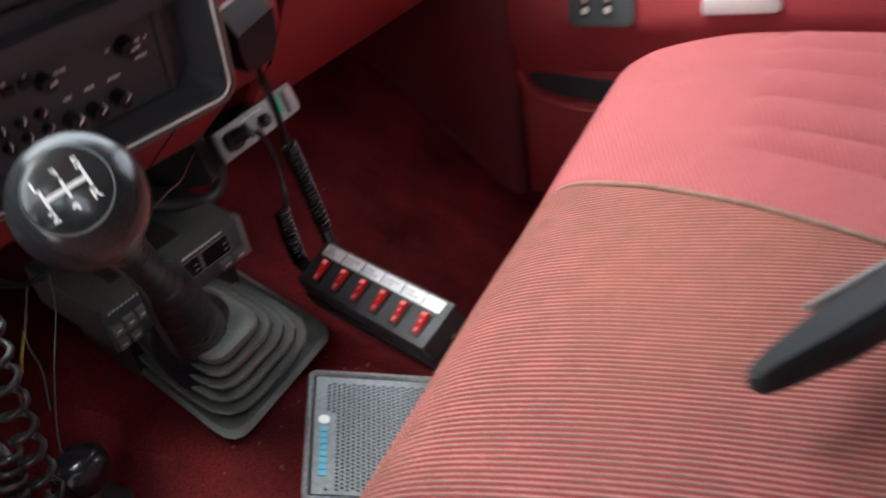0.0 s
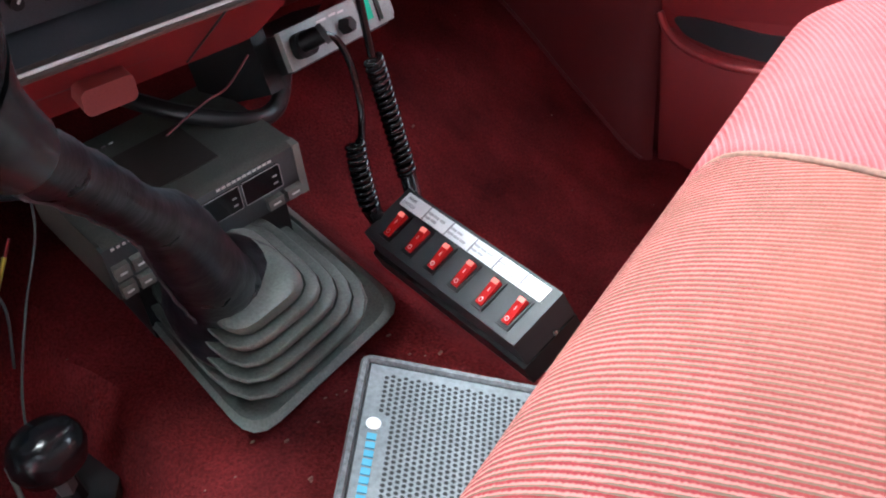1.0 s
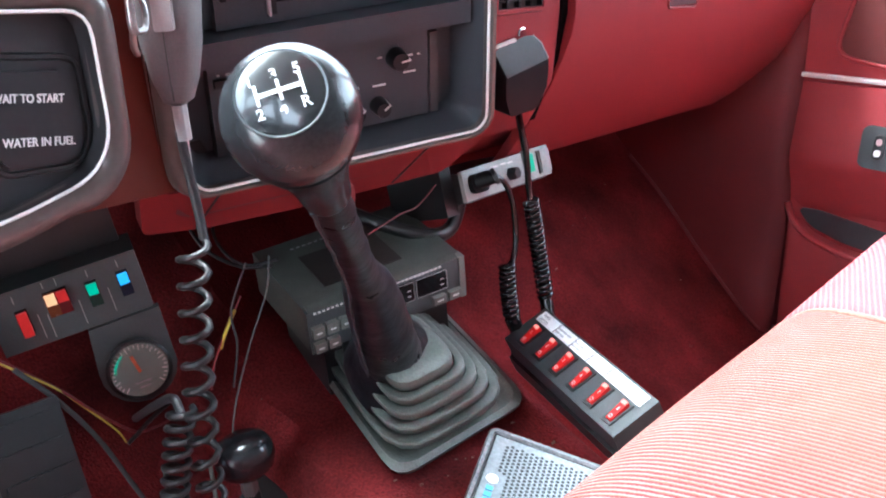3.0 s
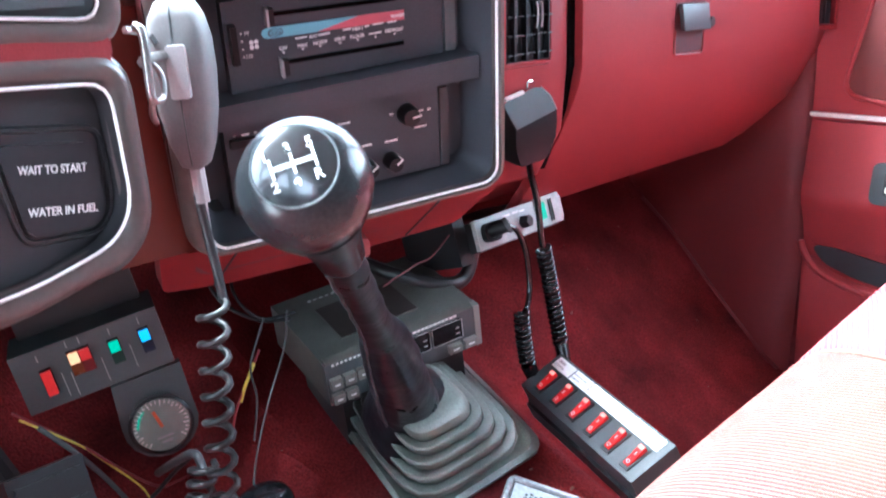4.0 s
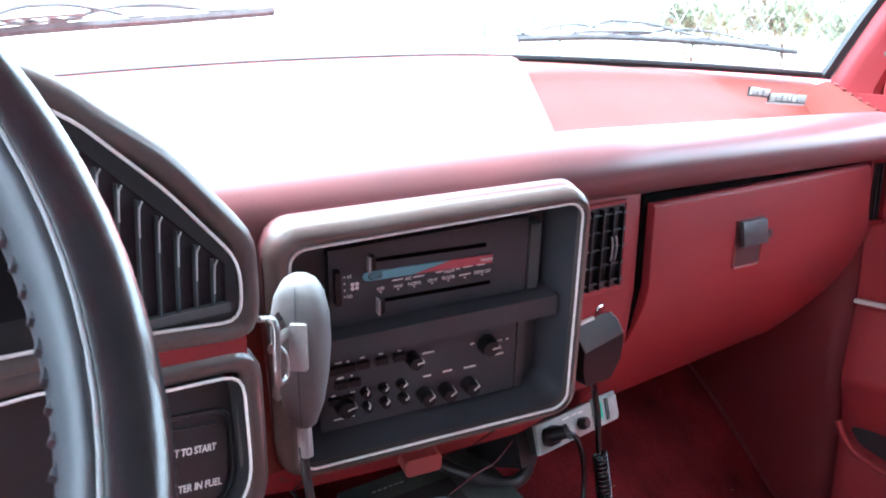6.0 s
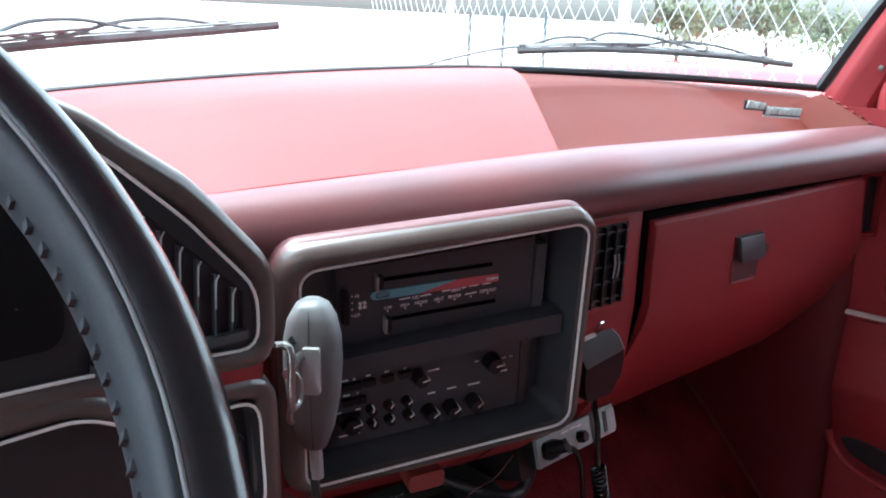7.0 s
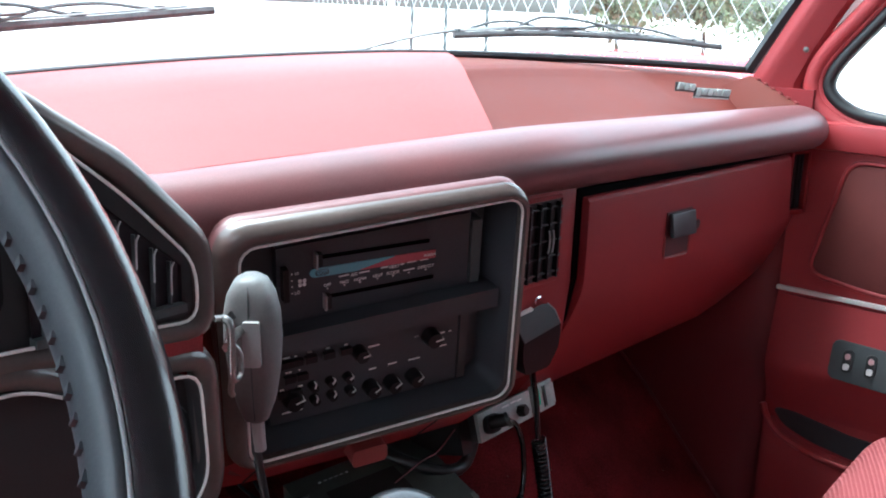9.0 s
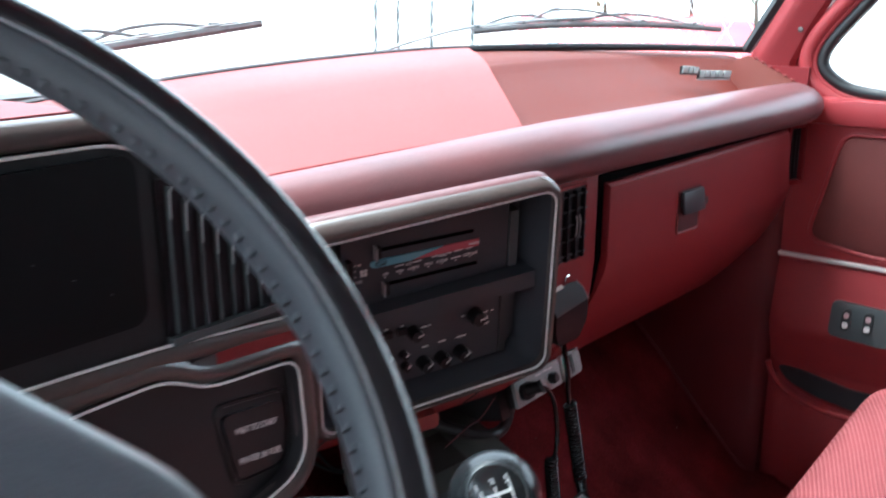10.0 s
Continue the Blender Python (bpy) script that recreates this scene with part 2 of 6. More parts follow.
def rounded(x0, x1, z0, z1, r, n=5):
    """Outline of a rectangle with rounded corners, anticlockwise from the lower right."""
    pts = []
    for cx, cz, a in ((x1 - r, z0 + r, -90), (x1 - r, z1 - r, 0), (x0 + r, z1 - r, 90), (x0 + r, z0 + r, 180)):
        pts += [(cx + r * math.cos(radians(a + 90 * k / n)), cz + r * math.sin(radians(a + 90 * k / n))) for k in range(n + 1)]
    return pts


def smooth_outline(pts, r, n=4):
    """Rounds the corners of an outline."""
    out = []
    k = len(pts)
    for i in range(k):
        p, a, b = Vector(pts[i]), Vector(pts[i - 1]), Vector(pts[(i + 1) % k])
        ra = min(r, (a - p).length * 0.45)
        rb = min(r, (b - p).length * 0.45)
        s, e = p + (a - p).normalized() * ra, p + (b - p).normalized() * rb
        for j in range(n + 1):
            t = j / n
            out.append(tuple((1 - t) ** 2 * s + 2 * t * (1 - t) * p + t * t * e))
    return out


def prism(pts, y0, y1, bm=None, shrink=0.0):
    """An outline in x and z, drawn out from y0 to y1; the far end may be smaller."""
    bm = bm or bmesh.new()
    c = sum((Vector(p) for p in pts), Vector((0, 0))) / len(pts)
    a = [bm.verts.new((p[0], y0, p[1])) for p in pts]
    b = [bm.verts.new((p[0] + (c.x - p[0]) * shrink, y1, p[1] + (c.y - p[1]) * shrink)) for p in pts]
    bm.faces.new(a)
    bm.faces.new(b[::-1])
    for i in range(len(pts)):
        j = (i + 1) % len(pts)
        bm.faces.new((a[j], a[i], b[i], b[j]))
    return bm


def tray(pts, y0, y1, shrink, bm=None):
    """The inside of a recess: sides and floor."""
    bm = bm or bmesh.new()
    c = sum((Vector(p) for p in pts), Vector((0, 0))) / len(pts)
    a = [bm.verts.new((p[0], y0, p[1])) for p in pts]
    b = [bm.verts.new((p[0] + (c.x - p[0]) * shrink, y1, p[1] + (c.y - p[1]) * shrink)) for p in pts]
    bm.faces.new(b)
    for i in range(len(pts)):
        j = (i + 1) % len(pts)
        bm.faces.new((a[i], a[j], b[j], b[i]))
    return bm


def sweep(path, r, n=8, closed=False, bm=None, flat=1.0, up=(0, 0, 1), radii=None):
    """A tube along a path. flat squeezes it in the direction up."""
    bm = bm or bmesh.new()
    path = [Vector(p) for p in path]
    k = len(path)
    rings = []
    side = None
    for i, p in enumerate(path):
        a = path[i - 1] if (i or closed) else p
        b = path[(i + 1) % k] if (i < k - 1 or closed) else p
        d = (b - a).normalized()
        if side is None:
            u = Vector(up)
            if abs(u.dot(d)) > 0.95:
                u = Vector((1, 0, 0))
            side = d.cross(u).normalized()
        else:
            side = (side - d * side.dot(d)).normalized()
        v = side.cross(d).normalized()
        rr = radii[i] if radii else r
        rings.append([bm.verts.new(p + rr * (math.cos(t) * side + flat * math.sin(t) * v)) for t in [2 * math.pi * q / n for q in range(n)]])
    for i in range(k if closed else k - 1):
        x, y = rings[i], rings[(i + 1) % k]
        for q in range(n):
            bm.faces.new((x[q], x[(q + 1) % n], y[(q + 1) % n], y[q]))
    if not closed:
        bm.faces.new(rings[0][::-1])
        bm.faces.new(rings[-1])
    return bm


def spline(pts, n=8):
    """A smooth line through points."""
    P = [Vector(p) for p in pts]
    P = [2 * P[0] - P[1]] + P + [2 * P[-1] - P[-2]]
    out = []
    for i in range(1, len(P) - 2):
        for k in range(n):
            t = k / n
            out.append(0.5 * (2 * P[i] + (P[i + 1] - P[i - 1]) * t + (2 * P[i - 1] - 5 * P[i] + 4 * P[i + 1] - P[i + 2]) * t * t
                              + (3 * P[i] - P[i - 1] - 3 * P[i + 1] + P[i + 2]) * t ** 3))
    return out + [P[-2]]


def coil(pts, r, pitch, wire, loosen=0.0):
    """A coiled cord that winds round a line."""
    line = spline(pts, 16)
    out, ang, side = [], 0.0, Vector((1, 0, 0))
    for a, b in zip(line, line[1:]):
        d = (b - a)
        steps = max(1, int(d.length / pitch * 12))
        n = d.normalized()
        side = (side - n * side.dot(n)).normalized()
        for k in range(steps):
            v = n.cross(side)
            out.append(a + d * k / steps + r * (math.cos(ang) * side + math.sin(ang) * v))
            ang += 2 * math.pi * d.length / steps / pitch
    return sweep(out, wire, 6)


def lathe(profile, n=24, bm=None, m=None):
    """A turned shape round z from (radius, height) pairs."""
    bm = bm or bmesh.new()
    rings = []
    for r, z in profile:
        rings.append([bm.verts.new((r * math.cos(2 * math.pi * k / n), r * math.sin(2 * math.pi * k / n), z)) for k in range(n)])
    for a, b in zip(rings, rings[1:]):
        for k in range(n):
            bm.faces.new((a[k], a[(k + 1) % n], b[(k + 1) % n], b[k]))
    bm.faces.new(rings[0][::-1])
    bm.faces.new(rings[-1])
    if m is not None:
        bmesh.ops.transform(bm, matrix=m, verts=[v for ring in rings for v in ring])
    return bm


def loft(rings, closed=True, bm=None, caps=True):
    bm = bm or bmesh.new()
    R = [[bm.verts.new(p) for p in ring] for ring in rings]
    k = len(R[0])
    for a, b in zip(R, R[1:]):
        for i in range(k if closed else k - 1):
            bm.faces.new((a[i], a[(i + 1) % k], b[(i + 1) % k], b[i]))
    if caps and closed:
        bm.faces.new(R[0][::-1])
        bm.faces.new(R[-1])
    return bm


def lettering(name, text, size, at, material, parent, label="", turn=(90, 0, 0), squeeze=1.0, bold=0.0, width=0.0, centred=False):
    """Raised lettering in the local x and z plane."""
    cu = bpy.data.curves.new(name, "FONT")
    cu.body, cu.size, cu.extrude, cu.offset = text, size, 0.0002, bold
    tmp = new(name + "_outline", cu)
    dg = bpy.context.evaluated_depsgraph_get()
    me = bpy.data.meshes.new_from_object(tmp.evaluated_get(dg))
    bpy.data.objects.remove(tmp)
    bm = bmesh.new()
    bm.from_mesh(me)
    bpy.data.meshes.remove(me)
    x0, x1 = min(v.co.x for v in bm.verts), max(v.co.x for v in bm.verts)
    squeeze = width / (x1 - x0) if width else squeeze
    shift = -(x0 + x1) / 2 if centred else -x0
    bmesh.ops.translate(bm, vec=(shift, -0.35 * size if centred else 0.0, 0), verts=bm.verts)
    bmesh.ops.transform(bm, matrix=pose(*at, *turn) @ Matrix.Diagonal((squeeze, 1, 1, 1)), verts=bm.verts)
    return part(name, bm, material, parent, label)


def bars(rows, y, bm=None, h=0.0015):
    """Print too small to read: plain bars (x0, x1, z)."""
    bm = bm or bmesh.new()
    for x0, x1, z in rows:
        box(x0, x1, y - 0.0004, y, z, z + h, bm)
    return bm


# ---- the cab
def floor_z(x, y):
    base = 0.262 + 0.82 * max(0.0, y + 0.015 - 0.09 * min(1.0, max(0.0, (0.06 - x) / 0.06)))
    side = min(1.0, max(0.0, (x - 0.45) / 0.25))
    base += side * (0.250 + 0.955 * max(0.0, y - 0.032) - base)
    c = 0.09 + 0.28 * y
    d = abs(x - c)
    top = 0.378 + 0.22 * (y + 0.016)
    k = min(1.0, max(0.0, (d - 0.10) / 0.20 if x > c else (d - 0.095) / 0.06))
    k = k * k * (3 - 2 * k)
    hump = top * (1 - k) + 0.2 * k
    w = 0.02
    return w * math.log(math.exp(base / w) + math.exp(hump / w))


def grid(fn, xs, ys):
    bm = bmesh.new()
    V = [[bm.verts.new(fn(x, y)) for y in ys] for x in xs]
    for i in range(len(xs) - 1):
        for j in range(len(ys) - 1):
            bm.faces.new((V[i][j], V[i + 1][j], V[i + 1][j + 1], V[i][j + 1]))
    return bm


def steps(a, b, n):
    return [a + (b - a) * i / n for i in range(n + 1)]


XL, XR = -0.84, 0.775
bm = grid(lambda x, y: (x, y, floor_z(x, y) + 0.003 * noise.noise((x * 9, y * 9, 0))), steps(XL - 0.02, XR + 0.02, 90), steps(-0.95, 0.42, 80))
tagged(part("floor", bm, CARPET), "dark red carpet over the cab floor and gearbox tunnel", "floor", kind="structure")
tagged(part("wall_firewall", box(XL, XR, 0.40, 0.44, 0.3, 0.84), BLACK), "black bulkhead behind the dashboard", "bulkhead", kind="structure")
tagged(part("wall_rear", box(XL, XR, -0.99, -0.95, 0.2, 1.34), TRIM_GREY), "dark grey trimmed rear wall of the cab", "wall", kind="structure")
# not a cab part: added out of view to keep side light off the footwell
tagged(part("wall_left_light_block", box(-0.90, -0.86, -0.95, -0.22, 0.76, 1.12), TRIM_GREY), "plain unseen wall added to block light from the driver's side", "wall", kind="structure")
tagged(part("ceiling", box(XL, XR, -0.99, 0.0, 1.32, 1.36), HEADLINER), "pale grey-tan cloth headliner", "ceiling", kind="structure")

# footwell side panels
def kick(x0, x1, name):
    bm = bmesh.new()
    rows = [(0.024, 0.24), (0.024, 0.80), (0.41, 0.80), (0.41, 0.24)]
    prism([(p[0], p[1]) for p in rows], 0, 0.02, bm)
    bmesh.ops.transform(bm, matrix=Matrix(((0, (x1 - x0) / 0.02, 0, x0), (1, 0, 0, 0), (0, 0, 1, 0), (0, 0, 0, 1))), verts=bm.verts)
    return tagged(part(name, bm, RED_DOOR, bevel=0.004), "red plastic footwell side panel", "trim", kind="structure")


def kick_face(y, z):
    """The passenger side panel: rolled away at the door gap, swelling towards the carpet."""
    x = 0.7765 - 0.020 * math.exp(-((z - 0.25) / 0.09) ** 2) * math.exp(-((y - 0.055) / 0.06) ** 2) - 0.006 * math.sin(math.pi * min(1.0, y / 0.3))
    return (x + 26.0 * max(0.0, 0.040 - y) ** 2, y, z)


bm = grid(kick_face, steps(0.021, 0.41, 36), steps(0.22, 0.80, 28))
tagged(part("trim_kick_right", bm, RED_KICK, smooth=80), "red plastic footwell side panel swelling towards the carpet", "trim", kind="structure")
tagged(part("wall_right_lower", box(0.80, 0.83, -0.02, 0.41, 0.20, 0.80), RED_KICK), "red body side behind the footwell panel, darkened for shade", "wall", kind="structure")
tagged(part("trim_carpet_edge", sweep([(0.7655 - 0.010 * math.exp(-((y - 0.05) / 0.05) ** 2), y, 0.2545 + 0.955 * max(0.0, y - 0.032) + 0.003 * math.sin(y * 40)) for y in steps(0.03, 0.24, 28)], 0.0032, 10, flat=0.6), RED_KICK, smooth=80), "worn red edge binding of the carpet", "trim", kind="structure")
kick(-0.86, -0.815, "trim_kick_left")


# ---- passenger door
door = thing("door_1", (XR, -0.3, 0.25), label="closed red vinyl passenger door with a chrome strip", category="door", kind="structure")
O = Vector((XR, -0.3, 0.25))


def yz(pts, x0, x1, bm=None):
    """An outline in y and z drawn out along x, in the door's own frame."""
    b2 = prism(pts, 0, 1)
    m = Matrix(((0, x1 - x0, 0, x0 - O.x), (1, 0, 0, -O.y), (0, 0, 1, -O.z), (0, 0, 0, 1)))
    bmesh.ops.transform(b2, matrix=m, verts=b2.verts)
    if bm is None:
        return b2
    me = bpy.data.meshes.new("join")
    b2.to_mesh(me)
    b2.free()
    bm.from_mesh(me)
    bpy.data.meshes.remove(me)
    return bm


part("door_panel", yz([(0.018, 0.22), (0.018, 0.795), (-0.95, 0.795), (-0.95, 0.22)], XR, XR + 0.04), RED_DOOR, door, bevel=0.006)
part("upper_shelf", yz([(0.01, 0.765), (0.01, 0.80), (-0.95, 0.80), (-0.95, 0.765)], XR - 0.012, XR + 0.02), RED_DOOR, door, bevel=0.008)
part("insert", yz(smooth_outline([(-0.02, 0.612), (-0.055, 0.752), (-0.6, 0.752), (-0.6, 0.60), (-0.1, 0.60)], 0.02), XR - 0.003, XR + 0.01),
     mat("door_insert_cloth", (0.19, 0.045, 0.040), 0.8, grain=900, bump=0.25, vary=0.08), door, "slightly browner padded insert", bevel=0.003)
part("insert_rim", sweep([Vector((XR - 0.0015, p[0], p[1])) - O for p in smooth_outline([(-0.017, 0.610), (-0.053, 0.755), (-0.6, 0.755), (-0.6, 0.597), (-0.1, 0.597)], 0.02)], 0.0030, 8, True, up=(1, 0, 0)), RED_DOOR, door, "raised rim of the insert", smooth=60)
# pale non-metal colour replaces what the chrome would reflect
part("chrome_strip", yz([(0.018, 0.5815), (0.018, 0.5870), (-0.95, 0.5840), (-0.95, 0.5785)], XR - 0.006, XR + 0.002), PIN, door, "thin chrome strip with its shine painted pale", bevel=0.0015)
ARM = ((0.579, 0.008), (0.577, -0.004), (0.560, -0.0085), (0.535, -0.0140), (0.510, -0.0195), (0.494, -0.0225), (0.483, -0.0220), (0.472, -0.0180), (0.455, -0.0105), (0.436, -0.0045), (0.424, -0.0010), (0.416, 0.006))
bm = grid(lambda y, q: Vector((XR + ARM[q][1] + 6.0 * max(0.0, y + 0.012) ** 2, y, ARM[q][0])) - O, steps(-0.95, -0.02, 24) + steps(-0.012, 0.0165, 8), range(len(ARM)))
part("armrest", bm, RED_DOOR, door, smooth=60)
LEAN = Matrix(((1, 0, 0.22, 0), (0, 1, 0, 0), (0, 0, 1, 0), (0, 0, 0, 1)))  # follows the slope of the armrest


def leaning(pts, x0, x1):
    """An outline in y and z on the sloping armrest, x counted from its surface."""
    b = yz(pts, O.x + x0, O.x + x1)
    bmesh.ops.translate(b, vec=(-0.0184, 0, -0.515 + O.z), verts=b.verts)
    bmesh.ops.transform(b, matrix=LEAN, verts=b.verts)
    bmesh.ops.translate(b, vec=(0, 0, 0.515 - O.z), verts=b.verts)
    return b


plate = part("switch_plate", leaning(smooth_outline([(-0.066, 0.490), (-0.066, 0.537), (-0.147, 0.534), (-0.147, 0.486)], 0.010), -0.0045, 0.006), GREY_DARK, door, "dark grey window switch plate", bevel=0.0015)
for y in (-0.088, -0.116):
    sw = part("rocker_switch", leaning(rounded(y - 0.006, y + 0.006, 0.501, 0.528, 0.005), -0.0075, -0.003), BLACK, plate, bevel=0.001)
    part("marker", leaning(rounded(y - 0.0032, y + 0.0032, 0.5170, 0.5240, 0.0025), -0.0088, -0.006), mat("pale_red_marker", (0.80, 0.5, 0.52), 0.4, bump=0), sw)
    part("marker", leaning(rounded(y - 0.0036, y + 0.0036, 0.5045, 0.5118, 0.0025), -0.0092, -0.006), WHITE, sw)
part("map_pocket", yz(smooth_outline([(0.008, 0.418), (-0.012, 0.397), (-0.05, 0.384), (-0.10, 0.377), (-0.5, 0.37), (-0.5, 0.25), (-0.02, 0.25), (0.008, 0.29)], 0.03), XR - 0.022, XR + 0.01), RED_DOOR, door, bevel=0.006)
part("pocket_mouth", yz(smooth_outline([(0.005, 0.423), (-0.012, 0.403), (-0.05, 0.390), (-0.10, 0.382), (-0.5, 0.375), (-0.5, 0.408), (-0.10, 0.411), (-0.02, 0.424)], 0.01), XR - 0.004, XR + 0.004), PLASTIC, door, "dark grey mouth of the map pocket")
part("pocket_lip", sweep([Vector((XR - 0.020, y, z)) - O for y, z in [(p.y, p.z) for p in spline([(0, 0.012, 0.432), (0, 0.004, 0.414), (0, -0.014, 0.396), (0, -0.05, 0.383), (0, -0.10, 0.376), (0, -0.3, 0.372), (0, -0.5, 0.369)], 5)]], 0.0044, 10), RED_DOOR, door, "rounded pocket lip", smooth=70)
part("pull_handle", yz(smooth_outline([(-0.228, 0.498), (-0.228, 0.517), (-0.315, 0.517), (-0.315, 0.498)], 0.006), XR - 0.034, XR - 0.008), PAINT_WHITE, door, "pale pull handle", bevel=0.003)
# corner between door, dashboard and pillar
part("door_corner", yz([(0.04, 0.78), (0.04, 0.85), (-0.045, 0.930), (-0.062, 0.925), (-0.012, 0.868), (-0.006, 0.838), (-0.030, 0.808), (-0.09, 0.798), (-0.09, 0.78)], XR + 0.014, XR + 0.03), RED_DOOR, door)
# window frame and glass
frame_line = smooth_outline([(-0.95, 0.806), (-0.085, 0.811), (-0.045, 0.817), (-0.015, 0.838), (-0.022, 0.864), (-0.066, 0.917), (-0.35, 1.27), (-0.95, 1.27)], 0.03, 6)


def grown(pts, d):
    """An outline moved outwards by d."""
    out = []
    for i in range(len(pts)):
        t = (Vector(pts[(i + 1) % len(pts)]) - Vector(pts[i - 1])).normalized()
        out.append((pts[i][0] + d * t.y, pts[i][1] - d * t.x))
    return out


for nm, d, x, r, m_, note_ in (("window_frame", 0.0265, 0.011, 0.0115, RED_DOOR, ""), ("window_bead", 0.0165, 0.010, 0.0045, RED_DOOR, ""), ("window_seal", 0.0065, 0.013, 0.0085, BLACK, "black rubber window seal")):
    path = [Vector((XR + x - O.x, p[0] - O.y, p[1] - O.z)) for p in grown(frame_line, d)]
    part(nm, sweep(path, r, 8, True, up=(1, 0, 0)), m_, door, note_, smooth=60)
pane = part("pane", yz(grown(frame_line, 0.004), XR + 0.016, XR + 0.019), GLASS, door)
pane.visible_shadow = False

# windscreen pillar on the passenger side
pillar = thing("trim_pillar", (0.785, 0.05, 0.85), label="red plastic windscreen pillar trim with a screw", category="trim", kind="structure")
O2 = Vector((0.785, 0.05, 0.85))
rings = []
for k in range(13):
    z = 0.80 + 0.50 * k / 12
    q = max(-0.08, (z - 0.85) / 0.445)
    y0 = 0.082 - 0.42 * q + 0.06 * math.sin(math.pi * q)
    y1 = y0 - 0.060 - 0.4 * max(0.0, 0.85 - z)
    rings.append([Vector(p) - O2 for p in ((0.779, y0, z), (0.7705, y0 - 0.014, z), (0.769, y0 - 0.019, z), (0.770, y0 * 0.5 + y1 * 0.5, z), (0.776, y1 + 0.006, z), (0.783, y1, z), (0.82, y1, z), (0.82, y0, z))])
part("pillar_cover", loft(rings), RED, pillar, bevel=0.003)
part("screw", lathe([(0.0, 0.0), (0.0036, 0.0), (0.0036, 0.002), (0.0015, 0.0026)], 10, m=Matrix.Translation(Vector((0.7705, 0.016, 0.884)) - O2) @ pose(0, 0, 0, 0, -90, 0)), WOOD, pillar, "small dull screw")


def plain_pillar(name, x, d):
    rings = []
    for k in range(3):
        t = k / 2
        y, z = 0.12 - 0.43 * t, 0.80 + 0.52 * t
        rings.append([(x, y, z), (x, y - 0.09, z), (x + d, y - 0.09, z), (x + d, y, z)])
    return tagged(part(name, loft(rings), RED, bevel=0.004), "red windscreen pillar trim on the driver's side", "trim", kind="structure")


plain_pillar("trim_pillar_left", -0.84, -0.04)
tagged(part("trim_dash_end", box(0.769, 0.81, 0.0, 0.20, 0.72, 0.836), RED, bevel=0.004), "red end trim between dashboard and pillar", "trim", kind="structure")
tagged(part("trim_header", box(XL, XR, -0.36, -0.26, 1.27, 1.34), RED, bevel=0.01), "red windscreen header trim", "trim", kind="structure")
# out of view; length and height chosen for the light reaching pedals and tunnel
tagged(part("door_2", box(-0.90, -0.85, -0.95, -0.22, 0.25, 0.755), RED_DOOR, bevel=0.01), "unseen red driver's door, cut short to let light in ahead", "door", kind="structure")
tagged(part("trim_sill_left", box(-0.90, -0.84, -0.95, 0.05, 0.2, 0.30), RED, bevel=0.01), "red sill of the driver's doorway", "trim", kind="structure")
tagged(part("trim_rear_pillar_left", box(-0.90, -0.84, -0.99, -0.88, 0.2, 1.34), RED, bevel=0.01), "red rear pillar of the driver's doorway", "trim", kind="structure")
tagged(part("trim_rear_pillar_right", box(0.775, 0.82, -0.99, -0.94, 0.79, 1.34), RED, bevel=0.01), "red rear pillar beside the passenger door", "trim", kind="structure")


# ---- dashboard
def screen_y(x):
    return 0.295 - 0.205 * (abs(x + 0.03) / 0.82) ** 2.2


dash = thing("dashboard", (0, 0.1, 0.55), label="red vinyl dashboard with padded top and roll", category="dashboard")
D = Vector((0, 0.1, 0.55))


def dpart(name, bm, material, parent=dash, label="", **kw):
    bmesh.ops.translate(bm, vec=-D, verts=bm.verts)
    return part(name, bm, material, parent, label, **kw)


def pad_edge(z):
    """x of the slanting edge between the raised pad and the passenger recess, by depth."""
    return 0.184 + (z - 0.05) * 0.77


xs = steps(-0.82, 0.20, 40)
ys = [0.0, 0.02, 0.05, 0.10, 0.15, 0.20, 0.25, 1.0]


def back(x):
    """How far the roll draws back towards the driver's side."""
    s_ = max(0.0, 0.20 - x)
    return 0.24 * s_ * s_ / (s_ + 0.04)


def pad_fn(x, q):
    front = 0.038 + back(x)
    y = front + (screen_y(x) - front) * q
    if q < 0.001:
        return (x, y, 0.800 - 0.09 * max(0.0, 0.30 - x) ** 2)
    pts = ((0.0, 0.810), (0.008, 0.817), (0.066, 0.843), (0.12, 0.864), (0.162, 0.869), (0.5, 0.867))
    for (ya, za), (yb, zb) in zip(pts, pts[1:]):
        if y - front <= yb:
            z = za + (zb - za) * (y - front - ya) / (yb - ya)
            break
    d = max(0.0, 0.30 - x)
    k = min(1.0, (y - front) / 0.08)
    return (x, y, z - 0.09 * d * d * (1 - k) - (0.02 * d + 0.055 * d * d) * k)


def pad_x(u, q):
    y = 0.038 + (0.29 - 0.038) * q
    right = pad_edge(y)
    return -0.82 + (right + 0.82) * u


bm = bmesh.new()
us, qs = steps(0, 1, 40), [0.0, 0.04, 0.10, 0.18, 0.25, 0.32, 0.40, 0.48, 0.56, 0.64, 0.74, 0.84, 0.93, 1.0]
V = [[bm.verts.new(pad_fn(pad_x(u, q), q)) for q in qs] for u in us]
for i in range(40):
    for j in range(len(qs) - 1):
        bm.faces.new((V[i][j], V[i + 1][j], V[i + 1][j + 1], V[i][j + 1]))
last = V[-1]
low = [bm.verts.new((v.co.x + 0.004, v.co.y, v.co.z - 0.03)) for v in last]
for j in range(len(qs) - 1):
    bm.faces.new((last[j], low[j], low[j + 1], last[j + 1]))
dpart("top_pad", bm, RED_PAD, label="pale red padded dash top")


